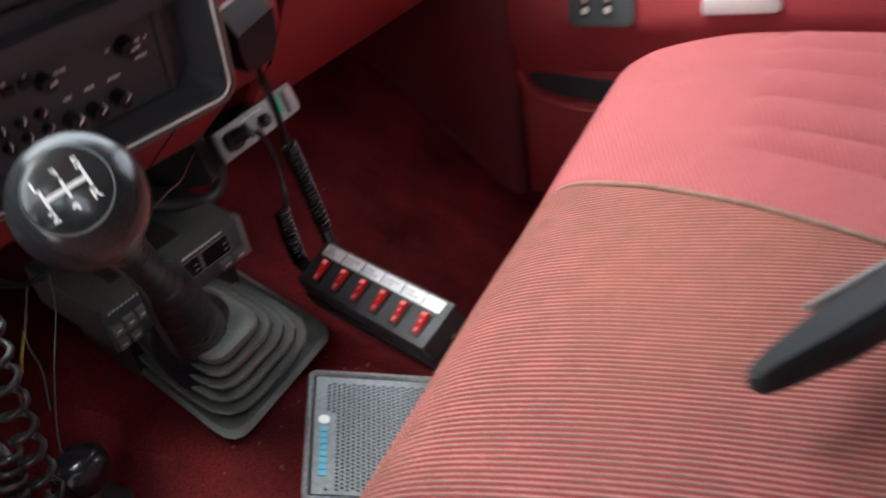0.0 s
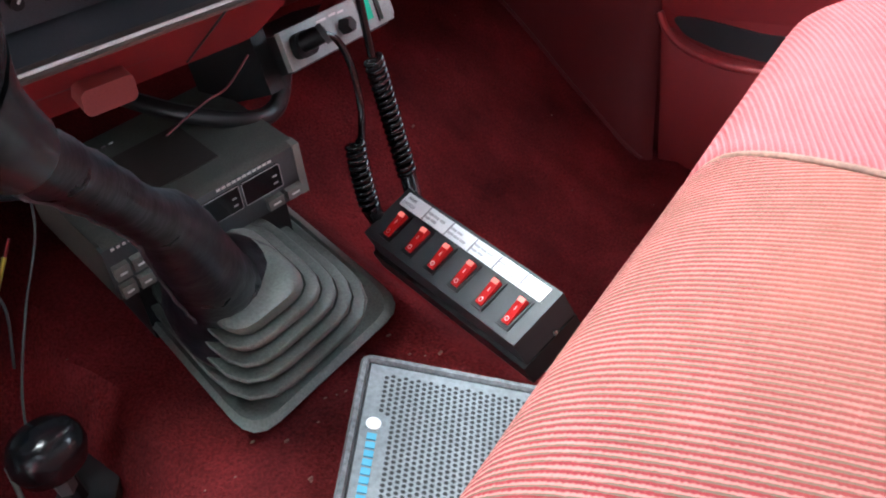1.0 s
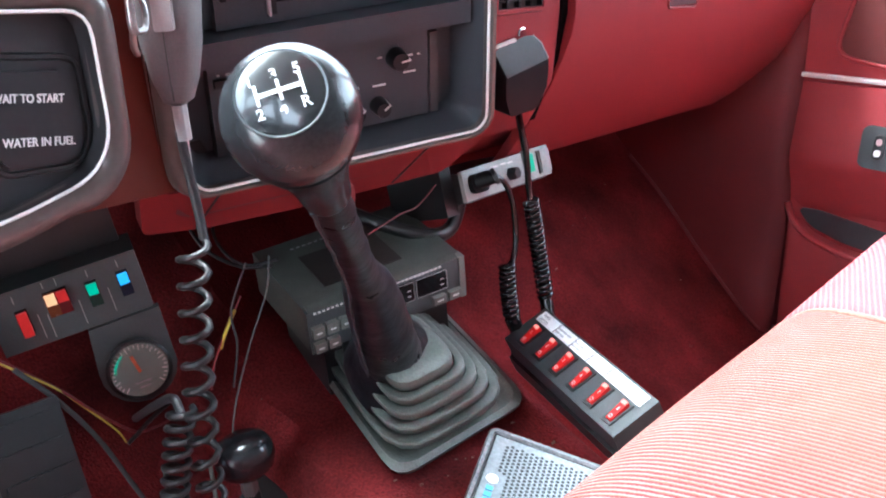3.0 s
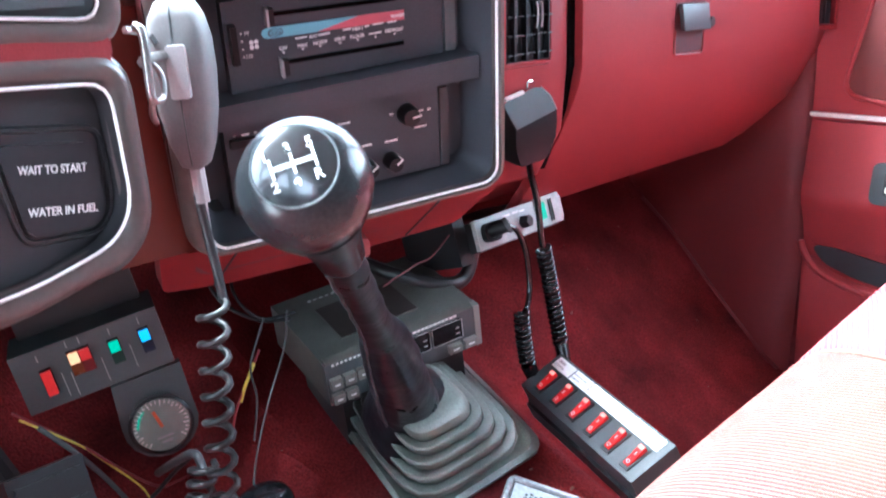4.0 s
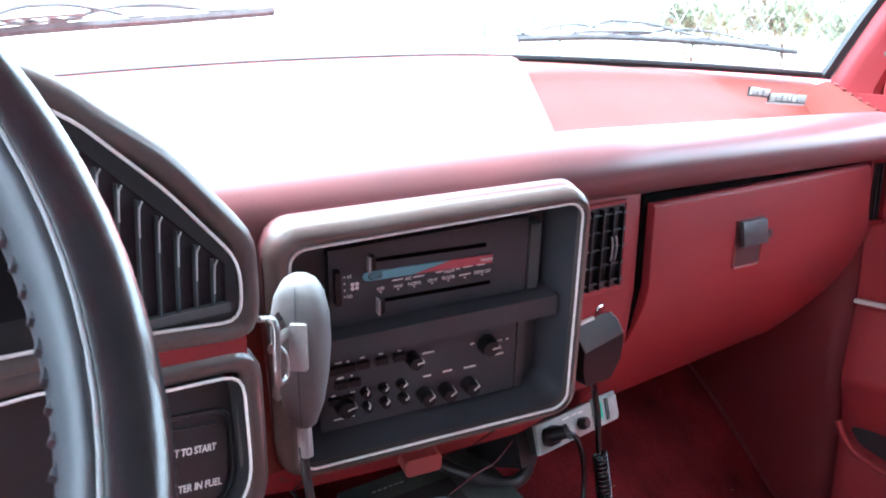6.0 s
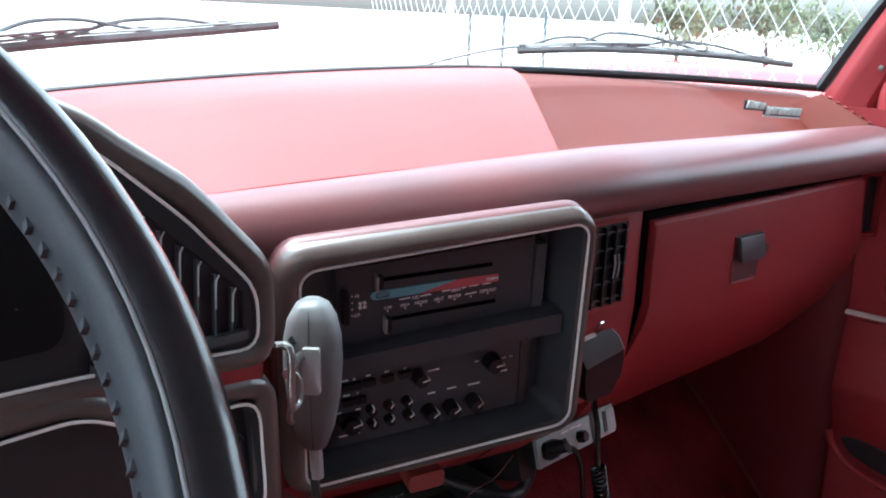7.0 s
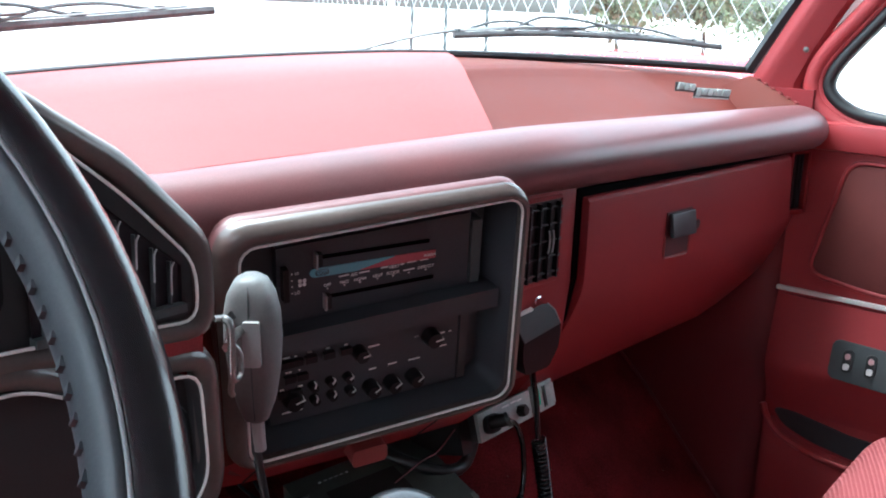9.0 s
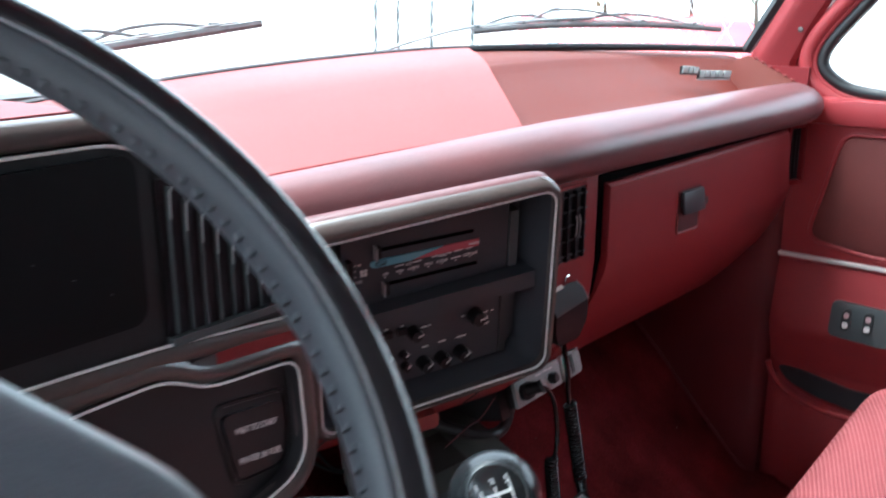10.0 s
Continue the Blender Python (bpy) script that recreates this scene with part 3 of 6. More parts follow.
def recess_fn(x, q):
    ys_ = screen_y(x)
    yb = min(0.158, ys_ - 0.01)
    drop = 0.03 * max(0, (x - 0.35) / 0.42) ** 1.5
    pts = [(0.03, 0.804), (0.05, 0.809), (0.062, 0.812), (yb - 0.014, 0.850), (yb, 0.859), (yb + 0.012, 0.862), (ys_ + 0.02, 0.865)]
    k = q * (len(pts) - 1)
    i = min(int(k), len(pts) - 2)
    t = k - i
    y = pts[i][0] * (1 - t) + pts[i + 1][0] * t
    z = pts[i][1] * (1 - t) + pts[i + 1][1] * t
    z -= 0.012 * min(1.0, max(0.0, (pad_edge(y) - 0.004 - x) / 0.02))
    return (x, y, z - drop * 0.6)


# recess and filler carry painted shade in their red
dpart("passenger_recess", grid(recess_fn, steps(0.16, 0.772, 30), steps(0, 1, 24)), RED_RECESS_SHADED, label="sloping red recess before the passenger, its shade in the colour")
dpart("cluster_filler", box(-0.215, -0.070, 0.072, 0.090, 0.60, 0.80), RED_RECESS_SHADED, label="filler between the panels in the shaded recess red")
# padded roll along the front
rings = []
for x in steps(-0.19, 0.766, 40):
    yc = 0.018 - 0.012 * max(0, (x - 0.2) / 0.56) + back(x)
    zc = 0.797 - 0.006 * max(0, (x - 0.2) / 0.56) - 0.27 * back(x)
    k = 1.0
    if x > 0.745:
        k = 0.9 if x < 0.76 else 0.72
    rings.append([(x, yc + k * (0.040 - 0.18 * back(x)) * math.cos(a), zc + k * 0.0275 * math.sin(a)) for a in [2 * math.pi * i / 20 for i in range(20)]])
dpart("front_roll", loft(rings), RED_ROLL, label="worn shiny padded roll", smooth=60)
# fascia behind glovebox, with the vent opening left of it


def panel(x0, x1, prof, thick, slant=0.0, lift=1.0):
    """A fascia panel: a profile in y and z drawn out along x; the right edge slants, and its lower edge rises towards the right end."""
    rings = []
    for q in (0.0, 0.78, 0.86, 0.93, 1.0):
        k = 1.0 + (lift - 1.0) * max(0.0, (q - 0.78) / 0.22) ** 1.5
        line = [(y if z > 0.66 else (y - 0.002) * k + 0.002, z if z > 0.66 else 0.66 - (0.66 - z) * k) for y, z in prof]
        out = [(x0 + (x1 - x0 + slant * (0.76 - z) / 0.17) * q, y, z) for y, z in line]
        rings.append(out + [(x, y + thick, z) for x, y, z in out[::-1]])
    return loft(rings)


dpart("fascia", panel(0.221, 0.768, [(0.006, 0.775), (0.006, 0.682), (0.012, 0.664), (0.080, 0.572)], 0.02, 0.0, 0.5), RED, bevel=0.002)
dpart("vent_post", panel(0.150, 0.240, [(0.001, 0.778), (0.001, 0.690), (0.006, 0.64), (0.03, 0.60)], 0.02), RED, bevel=0.003)
bm = bmesh.new()
prism([(0.050, 0.614), (0.06, 0.66), (0.38, 0.70), (0.38, 0.63), (0.12, 0.616)], 0, 1, bm)
bmesh.ops.transform(bm, matrix=Matrix(((0, 0.602, 0, 0.165), (1, 0, 0, 0), (0, 0, 1, 0), (0, 0, 0, 1))), verts=bm.verts)
dpart("underside", bm, BLACK, label="black underside")
dpart("underside", box(-0.80, 0.164, 0.09, 0.38, 0.60, 0.625), BLACK, label="black underside")
# glovebox door
gd = panel(0.248, 0.703, [(-0.004, 0.7630), (-0.0075, 0.7595), (-0.0075, 0.690), (-0.005, 0.676), (0.002, 0.658), (0.014, 0.633), (0.034, 0.600), (0.062, 0.561)], 0.012, 0.035, 0.55)
glove = dpart("glovebox_door", gd, RED, label="shut red glovebox door", bevel=0.003)
dpart("glovebox_gap", box(0.241, 0.707, 0.0, 0.0055, 0.69, 0.7695), VOID, label="dark gap round the glovebox")
dpart("glovebox_side_gap", panel(0.2408, 0.2475, [(0.0002, 0.7695), (0.0002, 0.690), (0.007, 0.655), (0.028, 0.605)], 0.004), VOID, label="dark gap beside the glovebox")
# flat darker sheet paints the shade inside the latch hollow
dpart("latch_cup", box(0.3925, 0.4455, -0.0083, -0.0070, 0.688, 0.732), mat("shaded_red_cup", (0.085, 0.010, 0.013), 0.6, bump=0), glove)
dpart("latch", loft([[(x, y - 0.004 * (z < 0.712), z) for x, z in ((0.3955, 0.7075), (0.4440, 0.7065), (0.4455, 0.7300), (0.3965, 0.7310))] for y in (-0.0075, -0.0125)]), PLASTIC, glove, "dark grey latch", bevel=0.0015)
for pts in (((0.3915, 0.7085), (0.3912, 0.6890), (0.3935, 0.6868), (0.4395, 0.6850), (0.4425, 0.6872), (0.4440, 0.7060)),):
    dpart("latch_lip", sweep([(x, -0.0082, z) for x, z in pts], 0.0012, 6), RED_PAD, glove, "pale worn lip", smooth=60)
dpart("lock", lathe([(0.0, 0.0), (0.0048, 0.0), (0.0048, 0.0008), (0.0, 0.0008)], 14, m=Matrix.Translation((0.462, -0.0075, 0.712)) @ pose(0, 0, 0, 90, 0, 0)), BLACK, glove, "small dark lock")


def vent(name, x0, x1, z0, z1, cols, rows, y):
    """A grid of slats before a black back."""
    fr = dpart(name, box(x0, x1, y - 0.0015, y + 0.004, z0, z1), BLACK, label="black air vent")
    dpart("rim", sweep([(p[0], y - 0.001, p[1]) for p in rounded(x0 - 0.001, x1 + 0.001, z0 - 0.001, z1 + 0.001, 0.002, 3)], 0.0022, 6, True, up=(0, 1, 0)), RED, fr, "red rim")
    for i in range(cols):
        x = x0 + (x1 - x0) * (i + 0.5) / cols
        dpart("slat", box(x - 0.0008, x + 0.0008, y - 0.0060, y - 0.001, z0 + 0.002, z1 - 0.002), BLACK_MATT, fr)
    for i in range(rows):
        z = z0 + (z1 - z0) * (i + 0.5) / rows
        dpart("slat", box(x0 + 0.001, x1 - 0.001, y - 0.0045, y - 0.001, z - 0.0006, z + 0.0006), PLASTIC, fr)
        # lighter tips paint the glints on the slat ends
        for j in range(cols):
            x = x0 + (x1 - x0) * (j + 0.5) / cols
            dpart("tip", box(x - 0.0010, x + 0.0014, y - 0.0066, y - 0.0058, z - 0.0005, z + 0.0005), GREY_DARK, fr)
    return fr


v = vent("air_vent", 0.158, 0.214, 0.699, 0.767, 4, 5, 0.001)
for dx in (0.0, 0.006):
    dpart("thumbwheel", sweep([(0.184 + dx + 0.003 * math.cos(a), -0.009, 0.734 + 0.010 * math.sin(a)) for a in steps(-1.2, 1.2, 6)], 0.0008, 6), GREY_LIGHT, v, "pale thumbwheel")
vm = Matrix.Translation((0.7505, 0.0005, 0.725)) @ pose(0, 0, 0, 0, 0, -17)
v2 = dpart("air_vent", box(-0.0135, 0.0135, 0.004, 0.010, -0.034, 0.034, m=vm), BLACK_MATT, label="black air vent turned to the driver")
for x0, x1, z0, z1 in ((-0.0185, -0.0135, -0.040, 0.0385), (0.0135, 0.0185, -0.040, 0.0385), (-0.0135, 0.0135, -0.040, -0.0345), (-0.0135, 0.0135, 0.0345, 0.0385)):
    dpart("rim", box(x0, x1, -0.003, 0.012, z0, z1, m=vm), RED, v2, "red rim", bevel=0.0012)
for x in (-0.007, 0.0, 0.007):
    dpart("slat", box(x - 0.0008, x + 0.0008, 0.0, 0.005, -0.033, 0.033, m=vm), PLASTIC, v2)
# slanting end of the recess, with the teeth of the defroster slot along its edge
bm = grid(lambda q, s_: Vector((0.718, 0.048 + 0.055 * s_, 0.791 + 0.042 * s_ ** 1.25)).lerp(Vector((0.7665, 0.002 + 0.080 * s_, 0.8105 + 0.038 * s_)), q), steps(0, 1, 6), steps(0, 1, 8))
dpart("recess_end", bm, RED_RECESS_SHADED)
dpart("slot", sweep([(0.7695, 0.006, 0.8085), (0.7695, 0.074, 0.842)], 0.0026, 6), BLACK, label="dark defroster slot")
for i in range(7):
    y = 0.010 + 0.0105 * i
    dpart("rib", loft([[(0.7650, y - 0.0022, 0.8122 + 0.475 * (y - 0.004)), (0.7650, y + 0.0022, 0.8142 + 0.475 * (y - 0.004)), (0.7650, y, 0.8090 + 0.475 * (y - 0.004))],
                       [(0.7755, y - 0.0062, 0.8110 + 0.475 * (y - 0.004)), (0.7755, y - 0.0050, 0.8118 + 0.475 * (y - 0.004)), (0.7755, y - 0.0055, 0.8100 + 0.475 * (y - 0.004))]]), RED_PAD)
# badge, plain silver bars in place of letters
bmx = Matrix.Translation((0.6325, 0.0815, 0.8335)) @ pose(0, 0, 0, 0, 3, -16.6)
badge = dpart("badge", box(-0.040, 0.044, 0.0002, 0.0012, -0.0012, 0.0, m=bmx), BLACK, label="black and silver trim badge")
for x0, x1, z0, z1 in ((-0.045, -0.036, 0.000, 0.008), (-0.034, -0.027, 0.000, 0.0075), (-0.025, -0.017, -0.0005, 0.007), (-0.013, -0.006, -0.006, 0.003), (-0.004, 0.004, -0.005, 0.003), (0.006, 0.014, -0.005, 0.003), (0.016, 0.019, -0.005, 0.003), (0.021, 0.029, -0.005, 0.003), (0.031, 0.044, -0.005, 0.003)):
    bm = loft([[(x0, y, z0), (x1, y, z0), (x1 + 0.002, y, z1), (x0 + 0.002, y, z1)] for y in (-0.0035, 0.0)])
    bmesh.ops.transform(bm, matrix=bmx, verts=bm.verts)
    dpart("badge_letter", bm, SILVER_FACE, badge, bevel=0.0006)
    # black piece behind each letter draws its outline and shadow
    dpart("letter_shadow", box(x0 - 0.0008, x1 + 0.0022, -0.0015, 0.0008, z0 - 0.0022, z1 + 0.0004, m=bmx), BLACK, badge, "dark outline and shadow of the letter, painted black")
dpart("badge_rule", box(-0.015, 0.044, -0.003, 0.0, -0.0085, -0.0068, m=bmx), SILVER_FACE, badge)


# ---- centre panel: heater controls over the radio, turned towards the driver
cp = thing("centre_panel", (0.0167, 0.0135, 0.6923), (13.1, -6.8, -23.7), "dark centre panel with wood-effect surround and pinstripe", "control panel")


def lowered(pts, drop):
    """The outline's top edge falls a little towards the right."""
    return [(x, z - (drop * (x + 0.119) / 0.23 if z > 0 else 0.0)) for x, z in pts]


o = lowered(rounded(-0.1192, 0.1106, -0.089, 0.1040, 0.021, 6), 0.0065)
part("hood", loft([[(p[0], 0.002, p[1] - (0.0045 if p[1] > 0.05 else 0.0)) for p in o], [(p[0], 0.006, p[1] - (0.0015 if p[1] > 0.05 else 0.0)) for p in o]] + [[(p[0], y, p[1]) for p in o] for y in (0.012,)] + [[(p[0], 0.019, p[1] - 0.004) for p in o], [(p[0], 0.028, p[1] - 0.03) for p in o]], caps=False), RED_ROLL, cp, "red hood round panel", smooth=60)
inner, outer_ = rounded(-0.1035, 0.1035, -0.0835, 0.0862, 0.012, 6), lowered(rounded(-0.1186, 0.1100, -0.0884, 0.1033, 0.0205, 6), 0.0063)
ring = []
for k, y in ((0.0, 0.002), (0.0, -0.004), (0.25, -0.0085), (0.6, -0.0085), (0.9, -0.004), (1.0, 0.002)):
    ring.append([(a[0] + (q[0] - a[0]) * k, y, a[1] + (q[1] - a[1]) * k) for a, q in zip(inner, outer_)])
part("surround", loft(ring, caps=False), WOOD, cp, "worn wood-effect surround", smooth=60)
low_line = [(-0.135, -0.070), (-0.135, -0.127), (-0.09, -0.136), (-0.02, -0.139), (0.09, -0.136), (0.116, -0.100), (0.114, -0.0885), (-0.12, -0.0885)]
def low_y(z):
    """The red panel below draws back towards its lower edge."""
    return 0.010 + 0.62 * max(0.0, -0.090 - z)


low_out = smooth_outline(low_line, 0.006)
part("lower_panel", loft([[(x, low_y(z) + d_, z) for x, z in low_out] for d_ in (0.0, 0.02)]), RED, cp, "red panel below", bevel=0.002)
for xa, za, xb, zb in ((0.073, -0.091, 0.048, -0.135), (-0.082, -0.095, -0.099, -0.133)):
    part("panel_seam", sweep([(xa, low_y(za) - 0.0002, za), (xb, low_y(zb) - 0.0002, zb)], 0.0009, 5), BLACK, cp)
part("release_lever", prism(rounded(-0.019, 0.010, -0.130, -0.1145, 0.004), 0.014, 0.034), RED_PAD, cp, "small red lever", bevel=0.003)
part("pinstripe", sweep([(p[0], -0.0050, p[1]) for p in rounded(-0.1035, 0.1035, -0.0835, 0.0862, 0.012, 6)], 0.0011, 6, True, up=(0, 1, 0)), PIN, cp, "silver pinstripe")
part("tray", tray(rounded(-0.105, 0.105, -0.085, 0.0877, 0.012), -0.003, 0.034, 0.10), PANEL, cp, smooth=60)
part("divider", prism([(-0.098, -0.010), (0.098, -0.010), (0.098, 0.006), (-0.098, 0.006)], 0.010, 0.036, shrink=0.02), PANEL, cp, bevel=0.004)
heater = part("heater_control", box(-0.070, 0.0780, 0.0245, 0.034, 0.007, 0.066), PANEL, cp, "black heater control face", bevel=0.0015)
part("side_slot", box(0.0788, 0.0866, 0.022, 0.034, 0.0085, 0.060), GREY_DARK, cp, "grey upright slot", bevel=0.0008)
for z, x0, x1, k_ in ((0.0520, -0.0375, 0.0447, -0.045), (0.0207, -0.0313, 0.0489, -0.025)):
    part("slot", loft([[(x, y, z + k_ * x + d_) for x, d_ in ((x0, -0.0013), (x1, -0.0013), (x1, 0.0013), (x0, 0.0013))] for y in (0.0235, 0.026)]), VOID, heater)


def band(x, d_):
    return (x, 0.0405 - 0.04 * x + d_)


part("cold_band", prism([band(-0.0109, -0.0033), band(0.0172, 0.0033), band(-0.043, 0.0033), band(-0.0455, 0.0024), band(-0.0468, 0.0), band(-0.0455, -0.0024), band(-0.043, -0.0033)][::-1], 0.0234, 0.0246), HEAT_BLUE, heater, "pale blue temperature band")
part("hot_band", prism([band(-0.0095, -0.0033), band(0.050, -0.0031), band(0.050, 0.0031), band(0.0185, 0.0033)][::-1], 0.0234, 0.0246), HEAT_RED, heater, "red temperature band")
for x, z in ((-0.0420, 0.0532), (-0.0357, 0.0190)):
    lv = part("lever", box(x - 0.0004, x + 0.0034, 0.0195, 0.025, z - 0.0050, z + 0.0050), BLACK_MATT, heater, bevel=0.0005)
    part("lever_face", box(x - 0.0016, x - 0.0002, 0.0185, 0.025, z - 0.0058, z + 0.0058), GREY_LIGHT, lv, "pale lever edge", bevel=0.0004)
part("cold_mark", sweep([(p[0], 0.0233, p[1]) for p in rounded(-0.0425, -0.0330, 0.0400, 0.0442, 0.002, 3)], 0.0003, 5, True, up=(0, 1, 0)), PANEL, heater)
for word, x, z, m_ in (("OFF", -0.0338, 0.0311, WHITE), ("MAX", -0.0211, 0.0307, WHITE), ("NORM", -0.0093, 0.0304, WHITE), ("VENT", 0.0042, 0.0302, WHITE), ("FLOOR", 0.0165, 0.0300, WHITE), ("DEFROST", 0.0425, 0.0295, WHITE),
                   ("A/C", -0.0137, 0.0352, WHITE), ("HEAT", 0.0172, 0.0349, WHITE), ("COOL", -0.0378, 0.0420, PANEL), ("WARM", 0.0450, 0.0388, WHITE), ("HI", -0.0560, 0.0449, WHITE), ("LO", -0.0560, 0.0300, WHITE)):
    lettering("lettering", word, 0.0035, (x, 0.0236 if m_ is WHITE and word != "WARM" else 0.0231, z), m_, heater, turn=(90, 2, 0), centred=True, squeeze=0.9)
marks = [(-0.0600, -0.0590, z) for z in (0.0445, 0.0395, 0.0345, 0.0295)] + [(x - 0.0006, x + 0.0006, 0.0272 - 0.018 * x) for x in (-0.0338, -0.0211, -0.0093, 0.0042, 0.0165, 0.029, 0.0425)]
marks += [(0.0245, 0.0335, 0.0292)]
for xa, xb, gap in ((-0.0254, -0.002, (-0.0175, -0.010)), (0.0068, 0.0251, (0.0125, 0.0220)), (0.0275, 0.0445, (0.035, 0.038))):
    marks += [(xa, gap[0], 0.0352), (gap[1], xb, 0.0348)]
tagged(part("print", bars(marks, 0.0240, h=0.0009), WHITE, heater), kind="stuff")
for fx in (-0.0552, -0.0520):
    for fz in (0.0337, 0.0369):
        part("fan_mark", lathe([(0.0, 0.0), (0.00145, 0.0), (0.00145, 0.0006), (0.0, 0.0006)], 8, m=Matrix.Translation((fx + 0.0014, 0.0242, fz + 0.0014)) @ pose(0, 0, 0, 90, 0, 0)), WHITE, heater)
part("fan_switch", box(-0.0675, -0.0635, 0.018, 0.0248, 0.027, 0.052), BLACK_DEEP, heater, bevel=0.0008)
radio = part("radio", box(-0.080, 0.0715, 0.0225, 0.034, -0.0765, -0.013), PANEL, cp, "black radio with rows of small controls", bevel=0.002)
part("side_slot", box(0.0724, 0.0786, 0.021, 0.034, -0.0755, -0.0165), PLASTIC, cp, "dark upright slot", bevel=0.0008)


def knob(x, z, r, d, parent, y=0.0225, aim=0.0):
    """A small turned knob with a pale pointer at an angle from upright."""
    b = lathe([(0.0, d), (r * 0.8, d), (r * 0.86, d * 0.9), (r, 0.0)][::-1], 14)
    bmesh.ops.transform(b, matrix=Matrix.Translation((x, y, z)) @ pose(0, 0, 0, 90, 0, 0), verts=b.verts)
    k = part("knob", b, BLACK_MATT, parent, smooth=50)
    part("pointer", box(-0.0006, 0.0006, -d - 0.0004, -d * 0.3, r * 0.05, r * 0.95, m=Matrix.Translation((x, y, z)) @ pose(0, 0, 0, 0, aim, 0)), WHITE, k)
    return k


for x, z, r, d_, aim in ((-0.0111, -0.0293, 0.0062, 0.010, 80), (0.0475, -0.0305, 0.0075, 0.010, 85), (-0.0020, -0.0625, 0.0064, 0.011, 55), (0.0150, -0.0630, 0.0064, 0.011, 55), (0.0335, -0.0625, 0.0064, 0.011, 55), (-0.0630, -0.0560, 0.0080, 0.009, 75)):
    knob(x, z, r, d_, radio, aim=aim)
for i, (x, z) in enumerate(((-0.0470, -0.0490), (-0.0335, -0.0488), (-0.0200, -0.0488), (-0.0460, -0.0612), (-0.0328, -0.0610), (-0.0185, -0.0608))):
    knob(x, z, 0.0042, 0.006, radio, aim=15 + 20 * (i % 3))
for x in (-0.0725, -0.0655, -0.0590, -0.0486, -0.0348, -0.0215):
    part("button", box(x - 0.0045, x + 0.0045, 0.0185, 0.0230, -0.0275, -0.0225), BLACK_MATT, radio, bevel=0.0006)
for x in (-0.0648, -0.0552, -0.0703, -0.0600):
    part("button", box(x - 0.0042, x + 0.0042, 0.0185, 0.0230, -0.0405 if x > -0.0660 and x != -0.0600 else -0.0525, -0.0355 if x > -0.0660 and x != -0.0600 else -0.0482), BLACK_MATT, radio, bevel=0.0006)
tagged(part("print", bars([(x - w, x + w, z) for x, z, w in ((-0.0733, -0.0210, 0.0008), (-0.0660, -0.0211, 0.0026), (-0.0591, -0.0214, 0.0010), (-0.0486, -0.0207, 0.0016), (-0.0348, -0.0209, 0.0016), (-0.0208, -0.0216, 0.0014),
    (-0.0648, -0.0338, 0.0024), (-0.0566, -0.0337, 0.0007), (-0.0703, -0.0476, 0.0016), (-0.0562, -0.0478, 0.0018), (0.0014, -0.0284, 0.0045), (0.0005, -0.0484, 0.0030), (0.0166, -0.0480, 0.0036), (0.0347, -0.0488, 0.0048),
    (0.0360, -0.0292, 0.0016), (0.0580, -0.0312, 0.0022), (0.0645, -0.0314, 0.0012), (0.0575, -0.0430, 0.0046), (-0.0630, -0.0684, 0.0078))], 0.0224, h=0.0012), WHITE, radio), kind="stuff")

# ---- instrument pod before the driver
pod = thing("instrument_pod", (-0.2931, -0.0402, 0.6858), (-1.4, -0.6, 1.2), "instrument pod with wood-effect surround, vents and warning panel", "instrument panel")
up_pin = smooth_outline([(0.1085, 0.0665), (0.108, 0.097), (0.068, 0.1365), (0.024, 0.1715), (-0.005, 0.184), (-0.44, 0.19), (-0.47, 0.10), (-0.44, 0.082), (-0.04, 0.0765), (0.015, 0.0745)], 0.012)
lo_pin = smooth_outline([(0.108, 0.0385), (0.112, -0.020), (0.100, -0.036), (0.060, -0.046), (0.02, -0.050), (-0.16, -0.052), (-0.17, 0.050), (-0.035, 0.0555), (0.012, 0.056), (0.04, 0.0425)], 0.012)
outer = smooth_outline([(0.122, 0.05), (0.121, 0.092), (0.112, 0.112), (0.030, 0.186), (0.0, 0.200), (-0.45, 0.206), (-0.49, 0.10), (-0.46, -0.06), (0.02, -0.066), (0.085, -0.056), (0.118, -0.040), (0.124, -0.01)], 0.012)
part("shell", prism(outer, 0.012, 0.14), RED, pod, "red shell", bevel=0.004)
part("surround_upper", sweep([(p[0] * 1.0 + (0.007 if p[0] > 0.05 else 0), 0.004, p[1] + (0.008 if p[1] > 0.09 else -0.006)) for p in up_pin], 0.0078, 8, True, up=(0, 1, 0)), WOOD, pod, "worn wood-effect surround", smooth=60)
part("surround_lower", sweep([(p[0] + (0.007 if p[0] > 0.09 else 0), 0.004, p[1] + (0.007 if p[1] > 0.02 else -0.007)) for p in lo_pin], 0.0078, 8, True, up=(0, 1, 0)), WOOD, pod, "worn wood-effect surround", smooth=60)
part("pinstripe", sweep([(p[0], -0.0035, p[1]) for p in up_pin], 0.0009, 6, True, up=(0, 1, 0)), PIN, pod, "silver pinstripe")
part("pinstripe", sweep([(p[0], -0.0035, p[1]) for p in lo_pin], 0.0009, 6, True, up=(0, 1, 0)), PIN, pod, "silver pinstripe")
part("upper_face", prism(up_pin, 0.0, 0.02), BLACK, pod, "black gauge and vent face")
part("lower_face", tray(lo_pin, -0.001, 0.0085, 0.01), mat("dark_warning_panel", (0.025, 0.023, 0.026), 0.45, grain=900, bump=0.05), pod, "dark warning-light panel")
